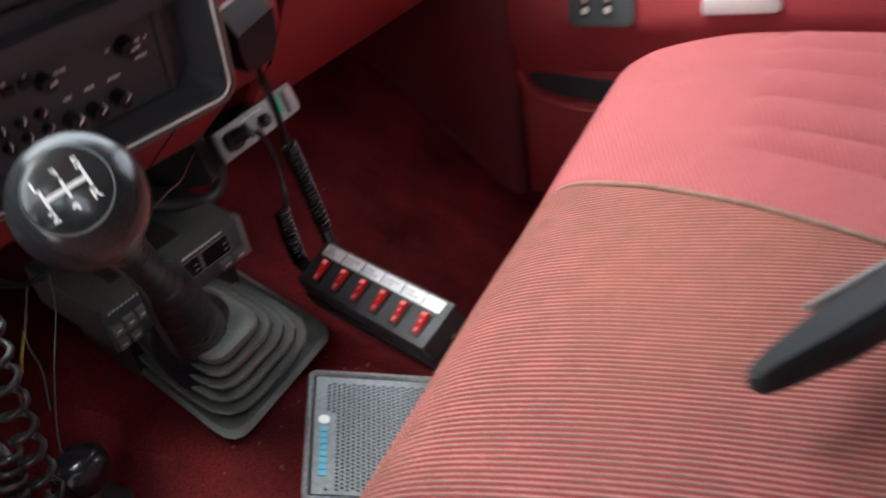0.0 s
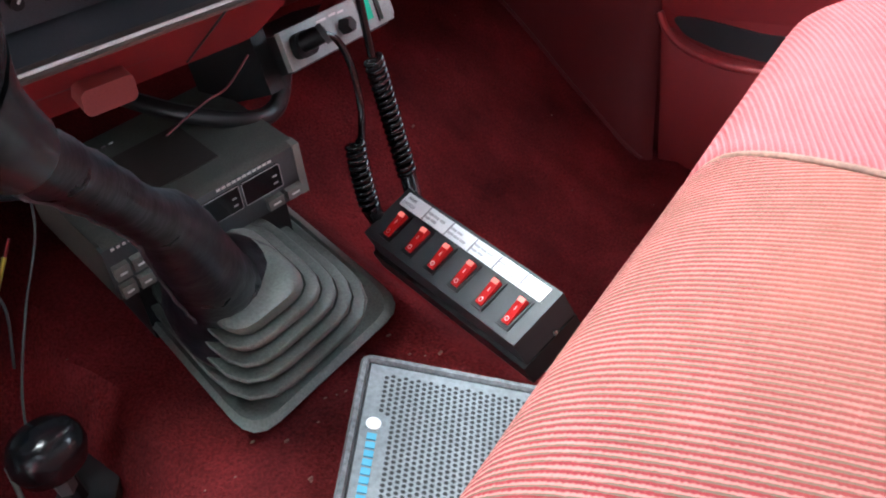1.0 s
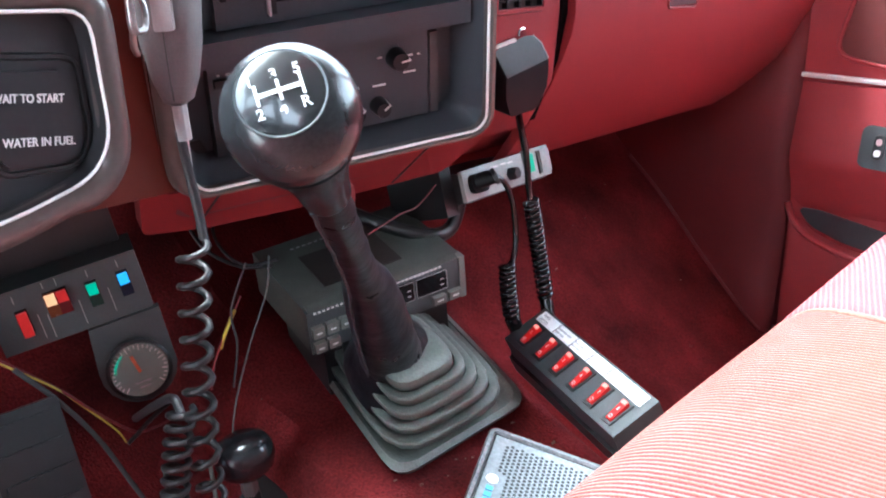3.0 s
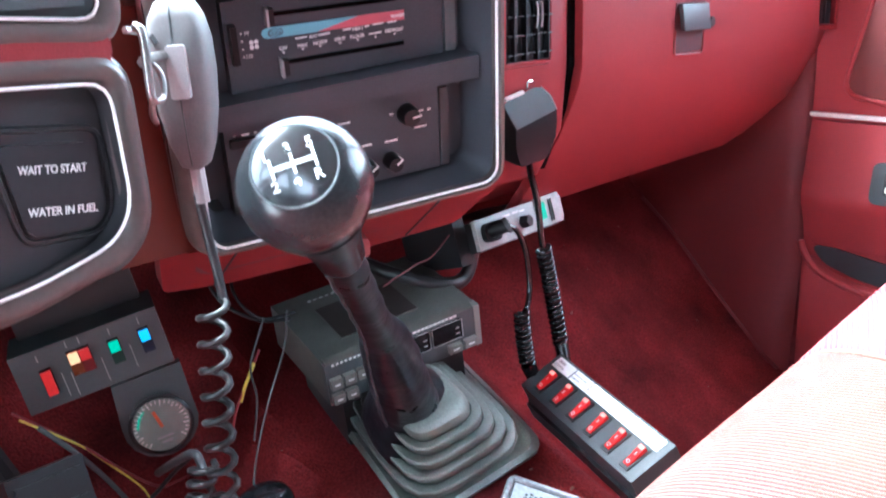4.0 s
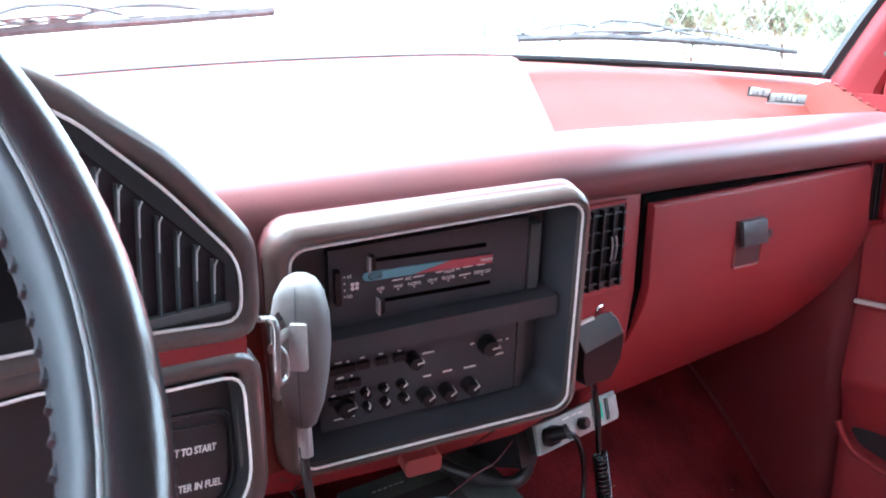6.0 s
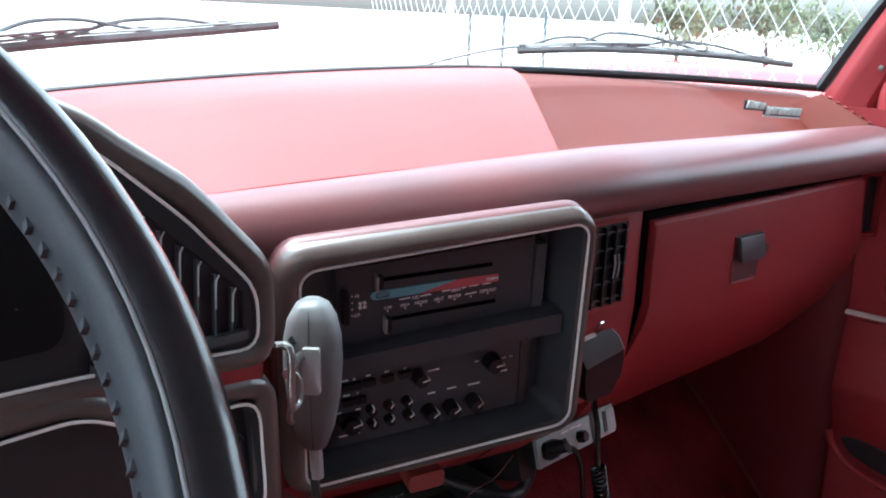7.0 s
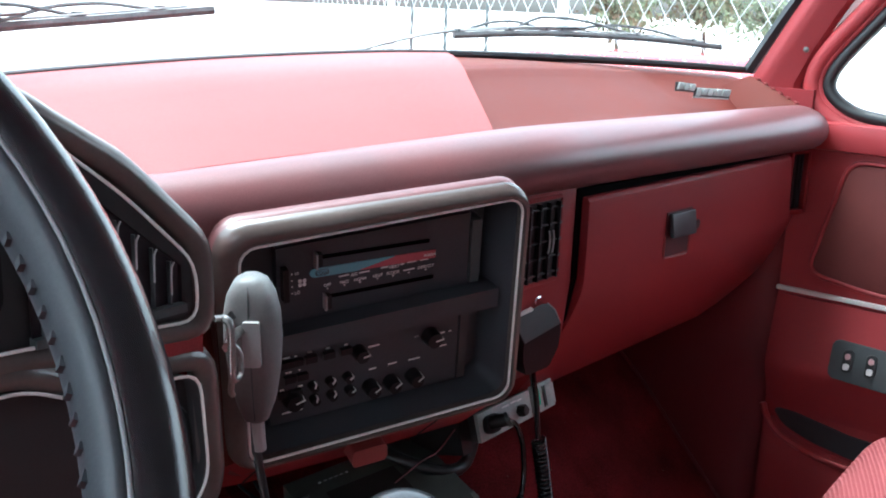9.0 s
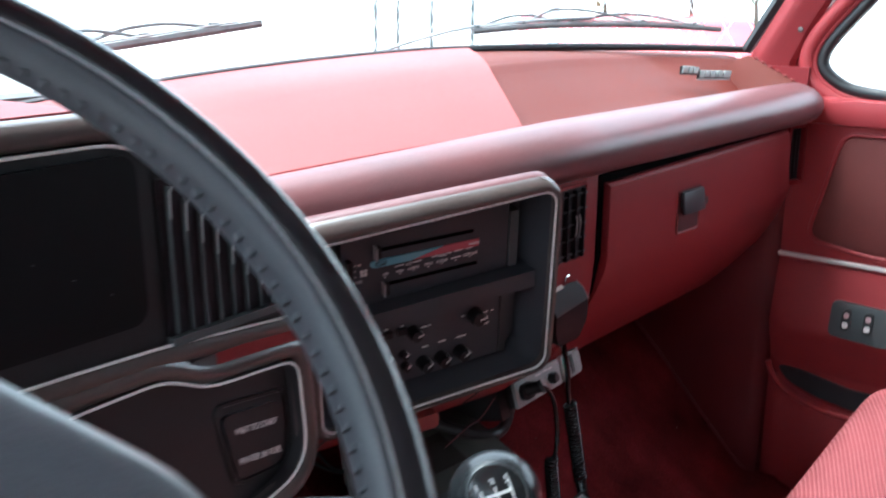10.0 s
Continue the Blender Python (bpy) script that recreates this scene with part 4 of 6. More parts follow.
# plum tint puts lens haze into the black vent's colour
pv = part("vent", tray([(0.100, 0.074), (0.100, 0.097), (0.022, 0.163), (0.018, 0.163), (0.018, 0.078)], -0.002, -0.0005, 0.02), mat("hazed_black_vent", (0.036, 0.028, 0.034), 0.6, bump=0.05, vary=0.1, spec=0.2), pod, "black vent of upright slats")
for i in range(8):
    x = 0.024 + 0.0098 * i
    top = 0.163 - (x - 0.022) * 0.846
    part("slat", box(x - 0.0004, x + 0.0004, -0.0034, 0.0, 0.078, top - 0.003), GREY_DARK, pv)
    part("slat_tip", sweep([(x + 0.0022, -0.0036, top - 0.0035), (x + 0.0004, -0.0038, top - 0.0060), (x, -0.0038, top - 0.0110), (x, -0.0036, top - 0.020)], 0.0005, 5), GREY_LIGHT, pv, smooth=60)
part("vent_ledge", box(0.018, 0.100, -0.006, 0.0, 0.0735, 0.078), GREY_DARK, pv, bevel=0.001)
part("gauge_lens", prism(rounded(-0.44, 0.006, 0.090, 0.178, 0.01), -0.003, -0.001), BLACK_DEEP, pod, "glossy dark instrument lens")
tagged(part("dial_mark", bars([(-0.015 - 0.02 * i, -0.0142 - 0.02 * i, 0.11 + 0.012 * (i % 4)) for i in range(10)], -0.003, h=0.0007), GREY_DARK, pod), kind="stuff")
part("red_strip", box(0.048, 0.112, -0.002, 0.014, 0.0455, 0.060), RED, pod, bevel=0.002)
part("strip_block", box(0.028, 0.048, -0.002, 0.014, 0.047, 0.060), GREY_DARK, pod, bevel=0.002)
part("plate_lip", sweep([(p[0], 0.0082, p[1]) for p in smooth_outline([(0.0500, 0.0240), (0.1060, 0.0180), (0.1085, -0.020), (0.1010, -0.0310), (0.0620, -0.0295)], 0.008)], 0.0016, 6, True, up=(0, 1, 0)), BLACK, pod, "raised lip", smooth=60)
lamp = part("warning_plate", prism(smooth_outline([(0.0550, 0.0170), (0.1015, 0.0120), (0.1040, -0.018), (0.097, -0.0275), (0.0640, -0.0260)], 0.006), 0.0062, 0.0088), mat("warning_plate_black", (0.022, 0.021, 0.024), 0.35, bump=0), pod, bevel=0.001)
lettering("lettering", "WAIT TO START", 0.0054, (0.0800, 0.0057, 0.0028), WHITE, lamp, turn=(90, 7, 0), width=0.0335, bold=0.00009, centred=True)
lettering("lettering", "WATER IN FUEL", 0.0054, (0.0822, 0.0057, -0.0168), WHITE, lamp, turn=(90, 7, 0), width=0.0345, bold=0.00009, centred=True)

# ---- steering wheel
WH = (-0.5387, -0.2586, 0.8549)
sw = thing("steering_wheel", WH, (-45.7, 0, -6.8), "black leather steering wheel with a stitched inner seam", "steering wheel")
circle = [2 * math.pi * i / 96 for i in range(96)]
part("rim", sweep([(0.1486 * math.cos(a), 0, 0.1486 * math.sin(a)) for a in circle], 0.0089, 18, True, flat=1.25, up=(0, 1, 0)), LEATHER, sw, smooth=80)
part("inner_grip", sweep([(0.1418 * math.cos(a), 0.0, 0.1418 * math.sin(a)) for a in circle], 0.0031, 16, True, flat=2.85, up=(0, 1, 0)), mat("grey_leather", (0.085, 0.087, 0.098), 0.45, grain=900, bump=0.05, vary=0.1), sw, "grey inner grip", smooth=80)
part("seam", sweep([(0.1431 * math.cos(a), -0.0089, 0.1431 * math.sin(a)) for a in circle], 0.00055, 6, True, up=(0, 1, 0)), GREY_LIGHT, sw, "thin pale seam", smooth=80)
bm = bmesh.new()
for i in range(150):
    a = 2 * math.pi * i / 150
    c, s_ = math.cos(a), math.sin(a)
    w_ = 0.0007 + 0.0005 * math.sin(i * 2.3) ** 2
    box(-0.0009, 0.0009, -0.0014, 0.0014, -w_, w_, bm, Matrix.Translation((0.1388 * c, 0.001, 0.1388 * s_)) @ pose(0, 0, 0, 0, -math.degrees(a) + 20, 0))
tagged(part("stitching", bm, bpy.data.materials["grey_leather"], sw), kind="stuff")
for a in (-26, 206):
    c, s_ = math.cos(radians(a)), math.sin(radians(a))
    part("spoke", sweep([(0.03 * c, 0.03, 0.03 * s_), (0.08 * c, 0.022, 0.08 * s_), (0.145 * c, 0.002, 0.145 * s_)], 0.016, 8, flat=0.4, up=(0, 1, 0)), BLACK, sw, smooth=60)
pad_line = smooth_outline([(0.10, -0.032), (0.035, 0.044), (-0.035, 0.044), (-0.10, -0.032), (-0.095, -0.062), (0.095, -0.062)], 0.018)
# pad colour lifted to blue-grey in place of reflected sky
part("horn_pad", loft([[(p[0] * k, y, (p[1] + 0.01) * k - 0.01) for p in pad_line] for y, k in ((-0.0055, 0.76), (-0.0040, 0.84), (0.0, 0.92), (0.006, 0.965), (0.014, 0.99), (0.022, 1.0), (0.05, 1.0))]), mat("sky_sheen_horn_pad", (0.15, 0.165, 0.185), 0.30, grain=900, bump=0.06, coat=0.3), sw, "smooth dark horn pad, lightened for its sky sheen", smooth=50)
part("column", sweep([(0, 0.05, 0), (0, 0.22, 0)], 0.035, 16), BLACK, sw)

# ---- hand microphone on the cluster side, with its coiled cord
mic = thing("hand_microphone", (-0.1235, -0.0105, 0.7172), (2.1, -2.5, -50), "grey hand microphone hung on a chrome clip", "microphone")
rings = []
for z, w, d in ((-0.0450, 0.005, 0.007), (-0.0430, 0.0095, 0.0095), (-0.032, 0.0150, 0.0118), (-0.014, 0.0195, 0.0135), (0.006, 0.0218, 0.0142), (0.022, 0.0212, 0.0142), (0.034, 0.0180, 0.0132), (0.0415, 0.0125, 0.0108), (0.0445, 0.006, 0.007)):
    rings.append([(0.88 * w * math.copysign(abs(math.cos(a)) ** 0.55, math.cos(a)), d * math.copysign(abs(math.sin(a)) ** 0.6, math.sin(a)), z) for a in [2 * math.pi * k / 24 for k in range(24)]])
mic.scale = (0.86, 0.95, 1.0)
part("body", loft(rings), mat("grey_mic_shell", (0.19, 0.195, 0.195), 0.5, grain=700, bump=0.1, vary=0.1, blotch=30), mic, smooth=50)
part("seam", sweep([(0.0, -d_ - 0.0001, z_) for z_, d_ in ((-0.042, 0.010), (-0.03, 0.012), (-0.01, 0.0135), (0.012, 0.014), (0.026, 0.014), (0.036, 0.013), (0.0415, 0.010))], 0.0005, 5), GREY_DARK, mic, "fine seam")
part("talk_button", prism(rounded(-0.0040, 0.0076, -0.006, 0.021, 0.0018), -0.0180, -0.010), GREY_LIGHT, mic, "pale grey talk button", bevel=0.0012)
part("grille_slot", sweep([(-0.012, -0.0125, 0.026), (-0.009, -0.0135, 0.022)], 0.002, 6), BLACK, mic)
part("strain_relief", sweep([(0.0, -0.002, -0.041), (0.001, -0.002, -0.064)], 0.0045, 10), GREY_LIGHT, mic, "pale strain relief", bevel=0.0005)
hook = thing("microphone_bracket", (-0.162, -0.0310, 0.7275), (0, 0, 0), "bent chrome bracket screwed beside the microphone", "bracket")
for nm, pts, r in (("strip", [(-0.160, -0.030, 0.752), (-0.158, -0.034, 0.748), (-0.157, -0.034, 0.722), (-0.155, -0.033, 0.716)], 0.0022), ("strip", [(-0.160, -0.022, 0.750), (-0.150, -0.020, 0.748)], 0.0018),
                   ("loop", [(-0.155, -0.033, 0.716), (-0.146, -0.028, 0.717), (-0.145, -0.026, 0.728), (-0.150, -0.024, 0.735)], 0.0016), ("tail", [(-0.154, -0.030, 0.716), (-0.153, -0.028, 0.709), (-0.150, -0.026, 0.705)], 0.0018),
                   ("stem", [(-0.157, -0.030, 0.735), (-0.140, -0.016, 0.735), (-0.128, -0.010, 0.735)], 0.003)):
    part(nm, sweep([Vector(p) - Vector((-0.156, -0.026, 0.73)) for p in spline(pts, 4)], r, 6), STEEL, hook, smooth=70)
cord = thing("coiled_cable", (-0.12, -0.012, 0.655), (0, 0, 0), "black coiled microphone cord hanging in loose turns", "cable")
part("lead", sweep([Vector(p) - Vector((-0.12, -0.012, 0.655)) for p in spline([(-0.1225, -0.011, 0.658), (-0.121, -0.013, 0.640), (-0.119, -0.017, 0.616), (-0.120, -0.022, 0.60)], 6)], 0.0028, 7), BLACK, cord, smooth=60)
part("coil", coil([Vector(p) - Vector((-0.12, -0.012, 0.655)) for p in ((-0.127, -0.022, 0.60), (-0.128, -0.020, 0.55), (-0.129, -0.02, 0.50), (-0.127, -0.02, 0.46))], 0.0076, 0.0155, 0.0022), BLACK, cord, smooth=80)
part("coil", coil([Vector(p) - Vector((-0.12, -0.012, 0.655)) for p in ((-0.127, -0.02, 0.46), (-0.123, -0.02, 0.42), (-0.116, -0.015, 0.36), (-0.10, 0.0, 0.31))], 0.0072, 0.0130, 0.0020), BLACK, cord, smooth=80)
cord = thing("coiled_cable", (-0.13, 0.03, 0.44), (0, 0, 0), "black tightly coiled cord hanging to the carpet", "cable")
part("coil", coil([Vector(p) - Vector((-0.13, 0.03, 0.44)) for p in ((-0.108, 0.03, 0.478), (-0.114, 0.03, 0.449), (-0.120, 0.03, 0.40), (-0.121, 0.03, 0.34), (-0.115, 0.03, 0.30))], 0.0076, 0.0085, 0.0023), BLACK, cord, smooth=80)

part("sleeve", sweep(spline([(0.0215, 0.0, 0.034), (0.024, 0.012, 0.040), (0.034, 0.050, 0.018), (0.050, 0.100, -0.014)], 5), 0.0030, 8), PLASTIC, cord, "smooth end sleeve", smooth=60)

# ---- gear lever with rubber boot
gear = thing("gear_lever", (0.12, 0.05, 0.385), (0, 0, 0), "black gear lever with a shift-pattern knob and grey rubber boot", "gear lever")
G = Vector((0.12, 0.05, 0.385))


def gp(name, bm, material, label="", parent=gear, **kw):
    bmesh.ops.translate(bm, vec=-G, verts=bm.verts)
    return part(name, bm, material, parent, label, **kw)


A, B, C, E_ = Vector((0.030, -0.020, 0.384)), Vector((0.183, -0.022, 0.390)), Vector((0.236, 0.135, 0.426)), Vector((0.095, 0.150, 0.415))
top_c = Vector((0.045, -0.012, 0.486))


def quad_ring(k, lift, rc):
    """A rounded four-sided ring on the boot, k from the base (0) to the collar (1)."""
    c = (A + B + C + E_) / 4
    up = (B - A).cross(E_ - A).normalized()
    pts = []
    cs = [A, B, C, E_]
    for i in range(4):
        p, a, b = cs[i], cs[i - 1], cs[(i + 1) % 4]
        for t in (0.0, 0.25, 0.5, 0.75, 1.0):
            s_, e_ = p + (a - p) * rc, p + (b - p) * rc
            q = (1 - t) ** 2 * s_ + 2 * t * (1 - t) * p + t * t * e_
            pts.append(q)
    cc = c.lerp(top_c, lift)
    return [c.lerp(q, 1 - k) + (cc - c) + up * 0.0 for q in pts]


gp("boot_flange", loft([quad_ring(0.0, 0.0, 0.14), quad_ring(0.0, 0.09, 0.14), quad_ring(0.07, 0.13, 0.16), quad_ring(0.11, 0.10, 0.2)]), RUBBER, "flat grey rubber flange", smooth=40)
ringset = []
for i, (k, h) in enumerate(((0.13, 0.07), (0.13, 0.22), (0.138, 0.250), (0.155, 0.262), (0.235, 0.262), (0.252, 0.215), (0.250, 0.25), (0.246, 0.37), (0.254, 0.400), (0.270, 0.412), (0.345, 0.410), (0.362, 0.365), (0.360, 0.40), (0.356, 0.51), (0.364, 0.540), (0.380, 0.552), (0.455, 0.550),
                            (0.472, 0.505), (0.470, 0.54), (0.466, 0.65), (0.474, 0.680), (0.490, 0.692), (0.56, 0.690), (0.577, 0.645), (0.575, 0.68), (0.575, 0.79), (0.60, 0.84), (0.66, 0.87), (0.76, 0.86), (0.86, 0.86))):
    ringset.append(quad_ring(k, h, 0.30))
gp("boot", loft(ringset), RUBBER, "grey rubber boot in five folds", smooth=50)
shaft = spline([(0.050, 0.004, 0.468), (0.020, -0.018, 0.500), (-0.022, -0.048, 0.550), (-0.062, -0.080, 0.582), (-0.112, -0.122, 0.622), (-0.164, -0.168, 0.660), (-0.201, -0.199, 0.691)], 6)
PROFILE = ((0.0, 0.0225), (0.2, 0.0200), (0.32, 0.0172), (0.42, 0.0122), (0.52, 0.0098), (0.76, 0.0090), (0.90, 0.0092), (1.0, 0.0098))
rad = [0.012] * len(shaft)
for i in range(len(shaft)):
    t = i / (len(shaft) - 1)
    for (ta, ra), (tb, rb_) in zip(PROFILE, PROFILE[1:]):
        if ta <= t <= tb:
            rad[i] = ra + (rb_ - ra) * (t - ta) / (tb - ta) + 0.0005 * math.sin(i * 2.1)
gp("gaiter", sweep(shaft, 0.02, 16, radii=rad), mat("worn_black_sleeve", (0.013, 0.016, 0.021), 0.30, grain=70, bump=0.45, vary=0.3, blotch=45, second=(0.010, 0.012, 0.016), spec=0.35), "worn black sleeve", smooth=60)
rings = []
axis_g = (shaft[4] - shaft[0]).normalized()
front = Vector((-0.55, -0.80, 0.0))
front = (front - axis_g * front.dot(axis_g)).normalized()
side_g = axis_g.cross(front)
for drop, r in ((-0.014, 0.0200), (0.0, 0.0245), (0.010, 0.0300), (0.019, 0.0365), (0.022, 0.0370), (0.022, 0.0340)):
    c = shaft[0] - axis_g * drop
    rings.append([c + (front * math.cos(a) + side_g * math.sin(a)) * r * (1 + 0.30 * max(0.0, math.cos(a)) ** 4 * max(0.0, drop) / 0.02 + 0.025 * math.sin(5 * a)) - axis_g * 0.016 * max(0.0, math.cos(a)) ** 3 * max(0.0, drop) / 0.02 for a in [2 * math.pi * k / 28 for k in range(28)]])
gp("gaiter_skirt", loft(rings, caps=False), bpy.data.materials["worn_black_sleeve"], "skirt of the sleeve spread over the boot", smooth=60)
seam = []
for i, p in enumerate(shaft[1:-6]):
    d_ = (shaft[i + 2] - p).normalized()
    s_ = d_.cross(Vector((0.2, 0.5, 1.0))).normalized()
    seam.append(p + (s_ * 0.80 + s_.cross(d_) * -0.60).normalized() * (rad[i + 1] + 0.0002))
# pale colour holds both the scuffing and the ridge's highlight
gp("sleeve_seam", sweep(seam, 0.0011, 6), mat("scuffed_seam", (0.15, 0.155, 0.18), 0.4, grain=90, bump=0.2, vary=0.45, blotch=60), "scuffed raised seam with its highlight painted in", smooth=80)
# knob: egg shape along the lever's axis
kc, ax = Vector((-0.2172, -0.2102, 0.7050)), Vector((-0.66, -0.52, 0.54)).normalized()
kx = Vector((0.687, -0.687, 0.234))
kx = Matrix.Rotation(radians(5), 3, ax) @ (kx - ax * kx.dot(ax)).normalized()
km = Matrix.Translation(kc) @ Matrix((kx, ax.cross(kx), ax)).transposed().to_4x4()
BALL = 0.0231
prof_k = [(BALL * math.sin(radians(a)), -BALL * math.cos(radians(a))) for a in range(12, 144, 6)] + [(0.0143, 0.0181), (0.0, 0.0183)]
kb = gp("knob", lathe([(0.0, -BALL)] + prof_k, 40, m=km), mat("worn_black_knob", (0.030, 0.033, 0.036), 0.22, grain=600, bump=0.04, vary=0.2), "glossy black ball knob", smooth=50)
inv = Matrix.Translation(-G) @ km
neck = [kc.lerp(Vector((-0.163, -0.167, 0.659)), t) for t in (0.16, 0.28, 0.40, 0.52, 0.64, 0.78, 0.92)]
gp("neck", sweep(neck, 0.02, 24, radii=[0.0205, 0.0180, 0.0155, 0.0135, 0.0120, 0.0110, 0.0104]), kb.data.materials[0], "", kb, smooth=80)


def cap(name, bm, material):
    bmesh.ops.transform(bm, matrix=inv, verts=bm.verts)
    return part(name, bm, material, kb)


cap("plate_ring", sweep([(0.0143 * math.cos(a), 0.0143 * math.sin(a), 0.0183) for a in circle[::3]], 0.0004, 5, True), GREY_DARK)
cap("pattern_plate", lathe([(0.0, 0.0175), (0.0138, 0.0175), (0.0138, 0.0186), (0.010, 0.0199), (0.0, 0.0205)], 28), mat("black_pattern_disc", (0.02, 0.021, 0.023), 0.2, bump=0, coat=0.4))
for x in (-0.0072, 0.0, 0.0072):
    cap("pattern_line", box(x - 0.0005, x + 0.0005, -0.0033, 0.0036, 0.0196, 0.0209), WHITE)
cap("pattern_gate", box(-0.0077, 0.0077, -0.0007, 0.0007, 0.0198, 0.0207), WHITE)
for x, y, s_ in ((-0.0087, 0.0040, "1"), (-0.0015, 0.0042, "3"), (0.0057, 0.0040, "5"), (-0.0088, -0.0074, "2"), (-0.0016, -0.0076, "4"), (0.0056, -0.0074, "R")):
    t = lettering("digit", s_, 0.0050, (0, 0, 0), WHITE, kb, turn=(0, 0, 0), bold=0.00012)
    mm = inv @ Matrix.Translation((x, y, 0.0200))
    t.data.transform(Matrix.Translation(mm.translation * S) @ mm.to_3x3().to_4x4())

# ---- transfer lever
low = thing("transfer_lever", (-0.022, 0.068, 0.36), (0, 0, 0), "short transfer lever with an oval black knob and bare metal collar", "lever")
part("knob", lathe([(0.0, -0.0165), (0.009, -0.0155), (0.0160, -0.0095), (0.0188, -0.0010), (0.0182, 0.0065), (0.0150, 0.0125), (0.0085, 0.0162), (0.0, 0.0172)], 24, m=Matrix.Translation((-0.029, -0.022, 0.0545)) @ pose(0, 0, 0, -6, -8, 0) @ Matrix.Diagonal((1.15, 1.05, 1.0, 1))), LEATHER, low, smooth=80)
part("collar", sweep([(-0.024, -0.017, 0.040), (-0.016, -0.008, 0.016)], 0.0062, 6), SILVER, low, "bare metal collar")
part("stalk", sweep([(-0.014, -0.004, 0.024), (-0.004, 0.002, -0.004), (0.0, 0.006, -0.08)], 0.006, 8), BLACK, low)
plate_line = [(-0.0583, 0.0383), (-0.0248, 0.0430), (-0.0043, 0.0596), (0.0074, 0.0913), (0.0043, 0.1087), (-0.0448, 0.0730)]
bm = prism(smooth_outline([(x + 0.022, z - 0.068) for x, z in plate_line], 0.003, 2), -0.003, 0.006)
bmesh.ops.transform(bm, matrix=Matrix(((1, 0, 0, 0), (0, 0, 1, 0), (0, -1, 0, -0.006), (0, 0, 0, 1))), verts=bm.verts)
part("base", bm, GREY_DARK, low, "angular dark grey base plate", bevel=0.001)
part("foot", box(-0.016, 0.006, -0.008, 0.012, -0.11, -0.008), BLACK, low, "black foot under the plate", bevel=0.003)

# ---- tape deck / radio unit on the tunnel
unit = thing("tape_unit", (0.1030, 0.0825, 0.4908), (9.4, -10.1, -19.6), "grey-brown metal tape unit with dark displays and push buttons", "radio unit")
W2, D2, H2 = 0.0665, 0.034, 0.0185
part("case", box(-W2, W2, -D2, D2 + 0.03, -H2, H2), CASE, unit, bevel=0.0015)
part("lid_panel", box(-0.040, 0.026, -0.016, 0.034, H2, H2 + 0.0008), mat("dark_lid", (0.045, 0.034, 0.030), 0.55, bump=0.05), unit, "darker lid panel", bevel=0.0004)
face = part("front", box(-W2, W2, -D2 - 0.006, -D2 - 0.0002, -H2, H2 - 0.001), GREY_DARK, unit, "dark front panel", bevel=0.001)
for x0, x1 in ((-0.010, 0.0215), (0.0235, 0.0505)):
    part("display", box(x0, x1, -D2 - 0.0075, -D2 - 0.005, -0.004, 0.0125), BLACK_GLOSS, face, bevel=0.0005)
for x0, x1 in ((-0.010, 0.0215), (0.0235, 0.0505)):
    part("display_frame", sweep([(p[0], -D2 - 0.0076, p[1]) for p in rounded(x0, x1, -0.004, 0.0125, 0.001, 2)], 0.0003, 5, True, up=(0, 1, 0)), GREY_LIGHT, face)
    part("display_mark", bars([(x1 - 0.006, x1 - 0.003, 0.005), (x1 - 0.006, x1 - 0.003, 0.000)], -D2 - 0.0075, h=0.001), GREY_LIGHT, face)["kind"] = "stuff"
part("end_plate", box(W2 - 0.004, W2 + 0.0008, -D2 - 0.007, -D2 + 0.002, -H2, H2), GREY_BROWN, unit, "worn pale end plate", bevel=0.0006)
part("sloping_edge", loft([[(x, -D2 - 0.006, H2 - 0.001), (x, -D2 - 0.001, H2 + 0.0005), (x, -D2 + 0.004, H2 + 0.0005), (x, -D2 + 0.004, H2 - 0.003)] for x in (-W2 + 0.002, W2 - 0.004)]), CASE, unit, bevel=0.0003)
for i in range(3):
    x = -0.0600 + 0.0112 * i
    for z0, z1 in ((-0.0035, 0.0055), (-0.0165, -0.0085)):
        if i == 2 and z0 < -0.01:
            continue
        b_ = part("button", box(x - 0.0046, x + 0.0046, -D2 - 0.0105, -D2 - 0.005, z0, z1), GREY_BROWN, face, bevel=0.0008)
        tagged(part("button_print", bars([(x - 0.0022, x + 0.0022, (z0 + z1) / 2 - 0.0012)], -D2 - 0.0104, h=0.0014), WHITE, b_), kind="stuff")
for x in (0.0420, 0.0560):
    b_ = part("button", box(x - 0.0055, x + 0.0055, -D2 - 0.0105, -D2 - 0.005, -0.0150, -0.0080), GREY_BROWN, face, bevel=0.0008)
    tagged(part("button_print", bars([(x - 0.0028, x + 0.0028, -0.0122)], -D2 - 0.0104, h=0.0012), WHITE, b_), kind="stuff")
tagged(part("print", bars([(-0.0610 + 0.0036 * i, -0.0588 + 0.0036 * i, 0.0150) for i in range(8)] + [(0.008 + 0.0036 * i, 0.0108 + 0.0036 * i, 0.0150) for i in range(11)], -D2 - 0.0062, h=0.0016), WHITE, face), kind="stuff")
tagged(part("vent_slit", bars([(-0.0400 + 0.0052 * i, -0.0370 + 0.0052 * i, 0.0) for i in range(6)], 0.0, h=0.0010), GREY_LIGHT, unit), kind="stuff").data.transform(Matrix.Translation((0, 0.049 * S, (H2 + 0.0002) * S)))
part("stand", box(-0.05, 0.06, -0.02, 0.06, -0.095, -H2), BLACK, unit)

